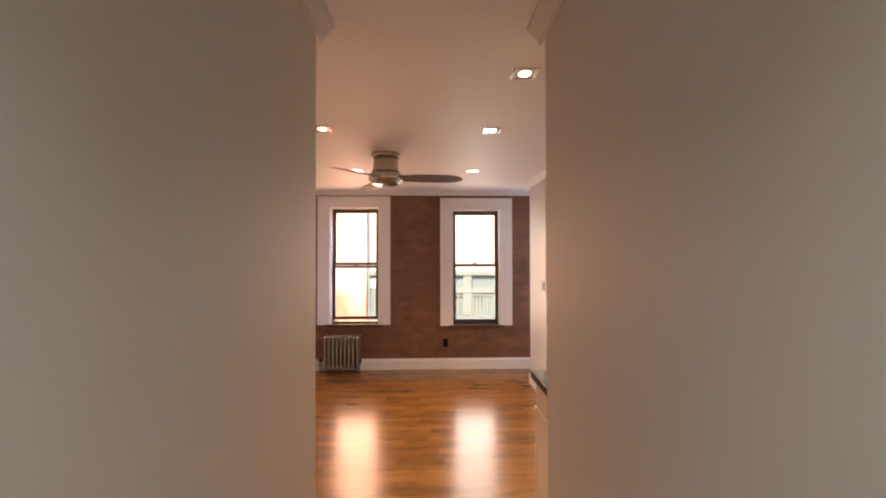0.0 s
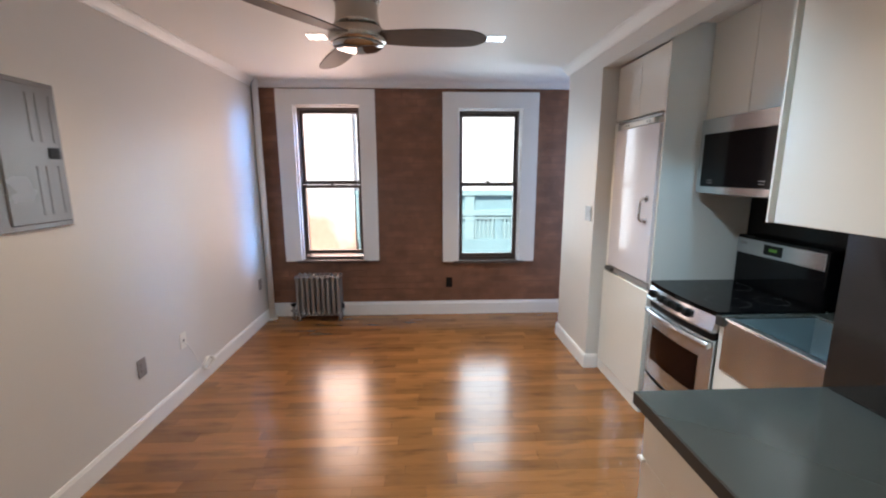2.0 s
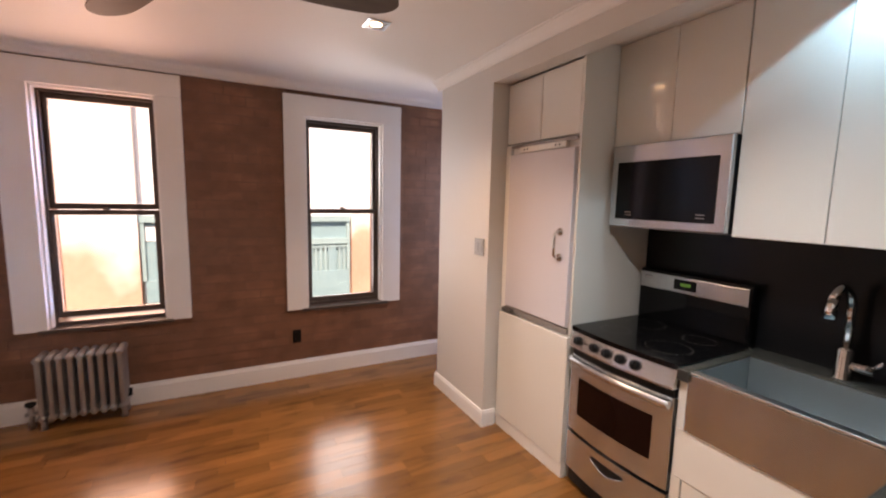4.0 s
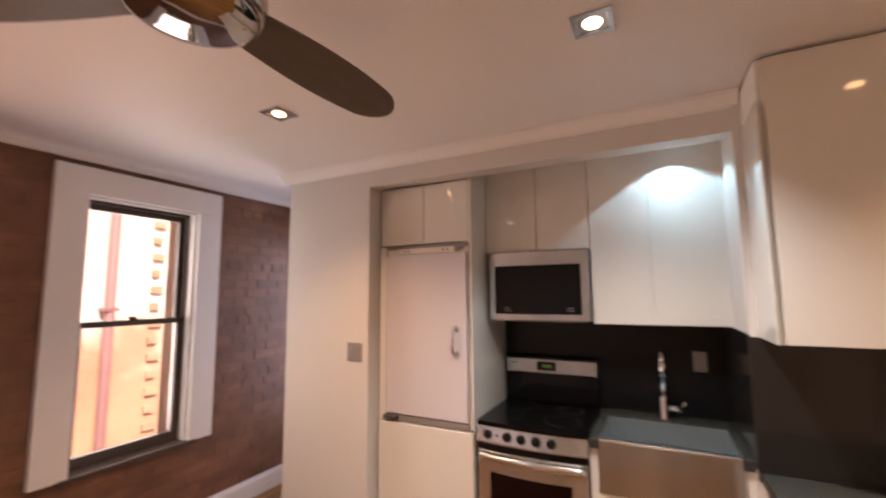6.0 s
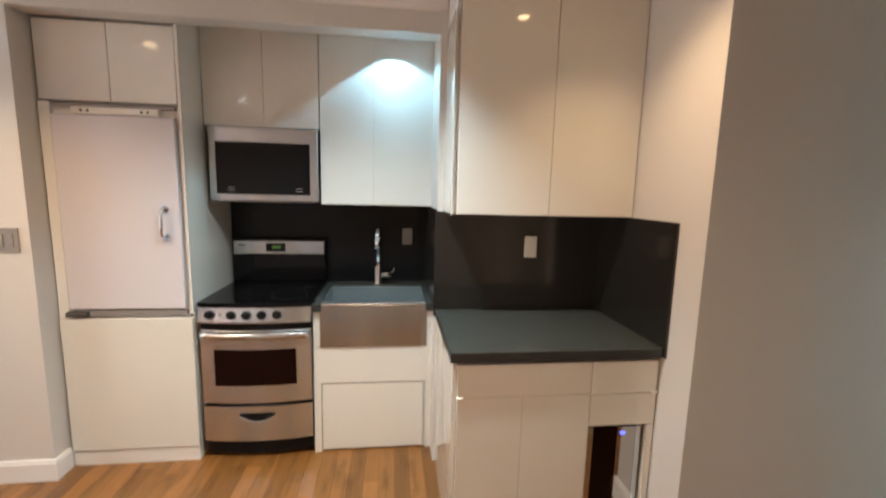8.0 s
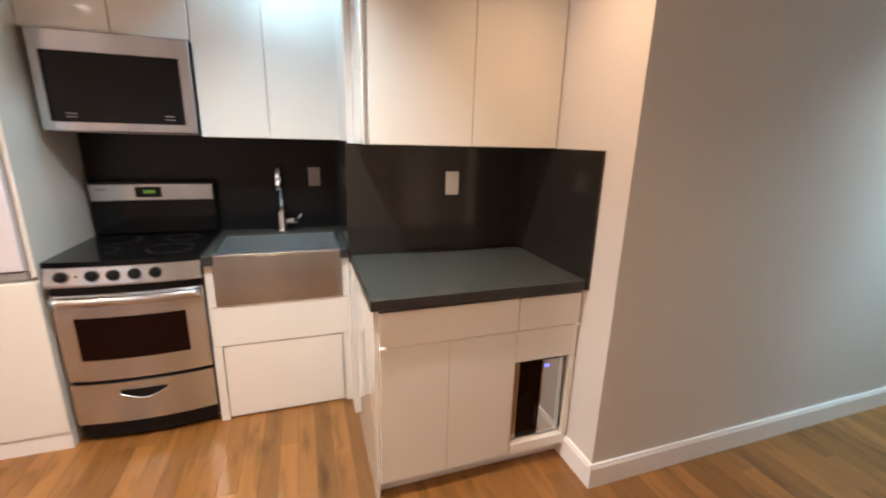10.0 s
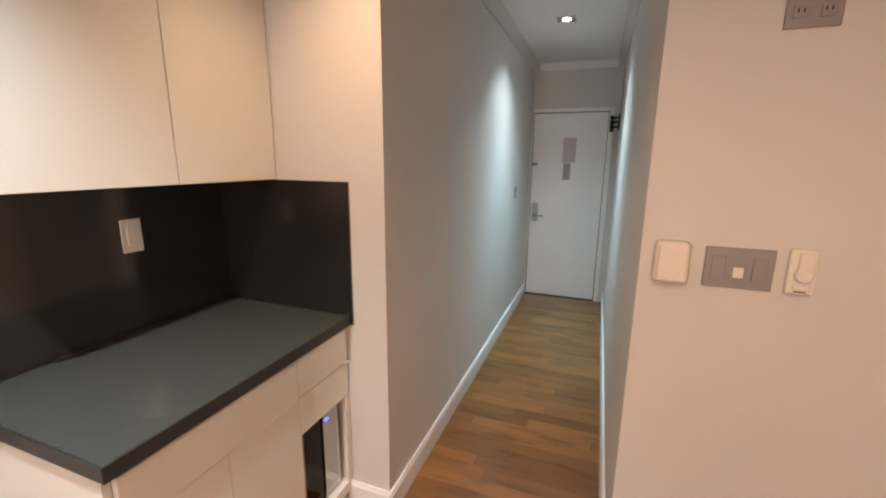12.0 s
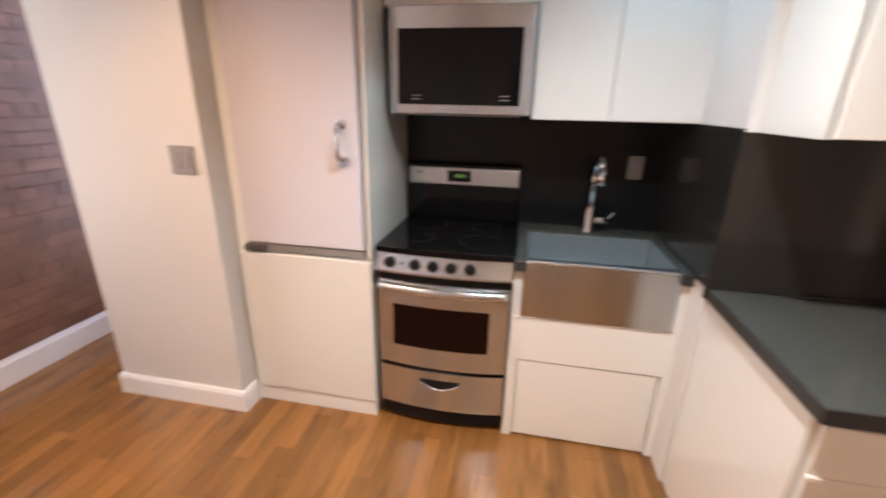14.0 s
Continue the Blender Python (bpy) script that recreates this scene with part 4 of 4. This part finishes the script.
solid("backsplash", one(0.61, XN - 0.001, YS + 0.0005, YS + 0.012, 0.872, 1.453), SPLASH, "dark stone backsplash on the nook end wall", "backsplash", "structure")

solid("splash_ledge", one(XN - 0.034, XN - 0.012, 1.31, 1.98, 0.914, 0.925, 0.002), SPLASH, "narrow dark ledge at the foot of the backsplash", "ledge")

# ---- courtyard outside the windows ----
ground = solid("ground", one(-60, 60, 5.95, 90, -9.2, -9), STUCCO, "pale courtyard ground far below", "ground", "structure")


def house(name, x0, x1, y0, y1, zs, z1, tone, label):
    """A courtyard building: brick up to zs with sunlight painted on its top, pale render above, and a parapet."""
    h = thing(name, ((x0 + x1) / 2, (y0 + y1) / 2, -9), label, "building")
    part("brick_storey", one(x0, x1, y0, y1, -9, zs), SUNBRICK, h, "orange brick with sunlight painted pale towards its top")
    part("rendered_storey", one(x0, x1, y0 + 0.004, y1, zs, z1), tone, h, "pale rendered upper storeys")
    part("parapet", one(x0 - 0.1, x1 + 0.1, y0 - 0.12, y1, z1, z1 + 0.3), STUCCO, h)
    return h


house("courtyard_house", -9.0, -1.68, 10.72, 16, 2.2, 7, PEACH, "sunlit courtyard building of orange brick and pale render")
house("courtyard_house", -1.67, 2.1, 10.9, 17, -4, 7, STUCCO, "pale rendered courtyard building behind a porch")
side = house("courtyard_house", 2.1, 12, 10.72, 16, 2.2, 7, PEACH, "sunlit side building with brick quoins and a downpipe")
for k in range(18):
    part("quoin", one(3.4, 3.54 + 0.06 * (k % 2), 10.67, 10.72, -1.0 + k * 0.3, -0.88 + k * 0.3), FACADE, side)
porch = thing("porch", (0.15, 11.2, -9), "pale green porch with slatted shutters and a railing", "porch")
part("deck", one(-1.62, 2.06, 10.8, 10.896, -9, 0.02), TEAL, porch)
part("back_wall", one(-1.62, 2.06, 10.855, 10.896, 0.02, 1.18), TEAL, porch)
part("beam", one(-1.68, 2.08, 10.77, 10.896, 1.075, 1.195), PALETEAL, porch, "pale beam")
part("rail", one(-1.36, 2.06, 10.78, 10.86, 0.6, 0.72), PALETEAL, porch, "pale broad handrail")
part("rail", one(-1.36, 2.06, 10.8, 10.84, 0.52, 0.56), PALETEAL, porch)
for x0, x1 in ((-1.66, -1.6), (-1.42, -1.36), (0.885, 1.116), (2.0, 2.07)):
    part("post", one(x0, x1, 10.79, 10.85, 0.02, 1.075), PALETEAL, porch)
# white square stands in for brightness seen through a gap in the porch
part("shutter", one(-1.6, -1.42, 10.84, 10.853, 0.74, 1.0), TRIM, porch, "white square painted for a bright gap in the porch")
part("shutter", one(-1.6, -1.42, 10.84, 10.853, 0.02, 0.66), TEAL, porch)
part("panel", one(1.61, 1.77, 10.81, 10.85, 0.02, 0.52), TEAL, porch)
for k in range(34):
    x = -1.33 + k * 0.0985
    if x + 0.05 < 0.88 or 1.12 < x < 1.56 or 1.77 < x < 1.98:
        part("baluster", one(x, x + 0.045, 10.81, 10.85, 0.02, 0.52), PALETEAL, porch)
pipe = thing("downpipe", (2.74, 10.6, -9), "faded pink downpipe on the side building", "pipe")
part("pipe", tube(bmesh.new(), [(2.74, 10.6, -9), (2.74, 10.6, 6.9)], 0.075, 14), PINKPIPE, pipe)
for z in (-1.0, 1.4, 3.8):
    part("clamp", one(2.63, 2.85, 10.52, 10.72, z, z + 0.06), PINKPIPE, pipe)

# ---- bricks and planks ----
def shared(name, sx, sy, sz, mat, cache={}):
    """One mesh for all pieces of a size."""
    key = (name, sx, sy, sz)
    if key not in cache:
        bm = one(-sx / 2, sx / 2, -sy / 2, sy / 2, -sz / 2, sz / 2)
        data = bpy.data.meshes.new(name)
        bm.to_mesh(data), bm.free()
        data.materials.append(mat)
        cache[key] = data
    return cache[key]


def piece(name, data, parent, x, y, z):
    ob = bpy.data.objects.new(name, data)
    scene.collection.objects.link(ob)
    ob.parent = parent
    ob.location = Vector((x, y, z)) - ORIGIN[parent]
    return ob


rng = random.Random(5)
COURSE, LONG, JOINT = 0.0735, 0.215, 0.009
placed, rest = 0, bmesh.new()
zones = [(w[4], w[5], w[2] - 0.02, w[6]) for w in WINDOWS]
row, z = 0, 0.16
while z < CEIL - 0.07:
    header = row % 6 == 5
    step = 0.107 if header else LONG
    x = XW + 0.01 - (row % 2) * step / 2
    while x < 2.08:
        a, b = max(x + JOINT / 2, XW + 0.01), min(x + step - JOINT / 2, 2.09)
        spans = [(a, b)]
        for ox0, ox1, oz0, oz1 in zones:
            if z + COURSE - JOINT > oz0 + 0.02 and z < oz1 - 0.005:
                spans = [s for p, q in spans for s in ((p, min(q, ox0 - 0.002)), (max(p, ox1 + 0.002), q)) if s[1] - s[0] > 0.02]
        for p, q in spans:
            if q - p < 0.02:
                continue
            h, out = COURSE - JOINT, rng.uniform(-0.0018, 0.0018)
            if z < 0.78 and -1.0 < (p + q) / 2 < 1.25 or (-0.5 < (p + q) / 2 < 0.2 and z < 2.2) or (p > 1.17 and placed < 300 and q < 1.9):
                keep = placed < 300
            else:
                keep = False
            if keep:
                size = (round(q - p, 2), 0.04, round(h, 4))
                piece("brick", shared("brick", *size, BRICK), wall_north, (p + q) / 2, YB + 0.02 + out, z + h / 2)
                placed += 1
            else:
                box(rest, p, q, YB + out, YB + 0.04 + out, z, z + h)
        x += step
    z += COURSE
    row += 1
tagged(part("brick_courses", rest, BRICK_REST, wall_north), kind="stuff")

planks, rest = 0, bmesh.new()
WIDE, GAP = 0.0826, 0.0009
y = YD - 0.02
while y < YB:
    x0, x1 = (HW, HE) if y < YS - WIDE else (XW, XR)
    x = x0 - rng.uniform(0.0, 0.6)
    while x < x1:
        size = rng.choice((0.38, 0.52, 0.68, 0.84, 1.02))
        a, b = max(x, x0), min(x + size, x1)
        if b - a > 0.03:
            if 1.7 < y < 5.2 and planks < 300 and a < 1.3:
                piece("plank", shared("plank", round(b - a, 2) - GAP, WIDE - GAP, 0.014, WOOD), floor, (a + b) / 2, y + WIDE / 2, -0.007)
                planks += 1
            else:
                box(rest, a + GAP / 2, b - GAP / 2, y + GAP / 2, y + WIDE - GAP / 2, -0.014, 0)
        x += size
    y += WIDE
tagged(part("plank_rows", rest, WOOD_REST, floor), kind="stuff")
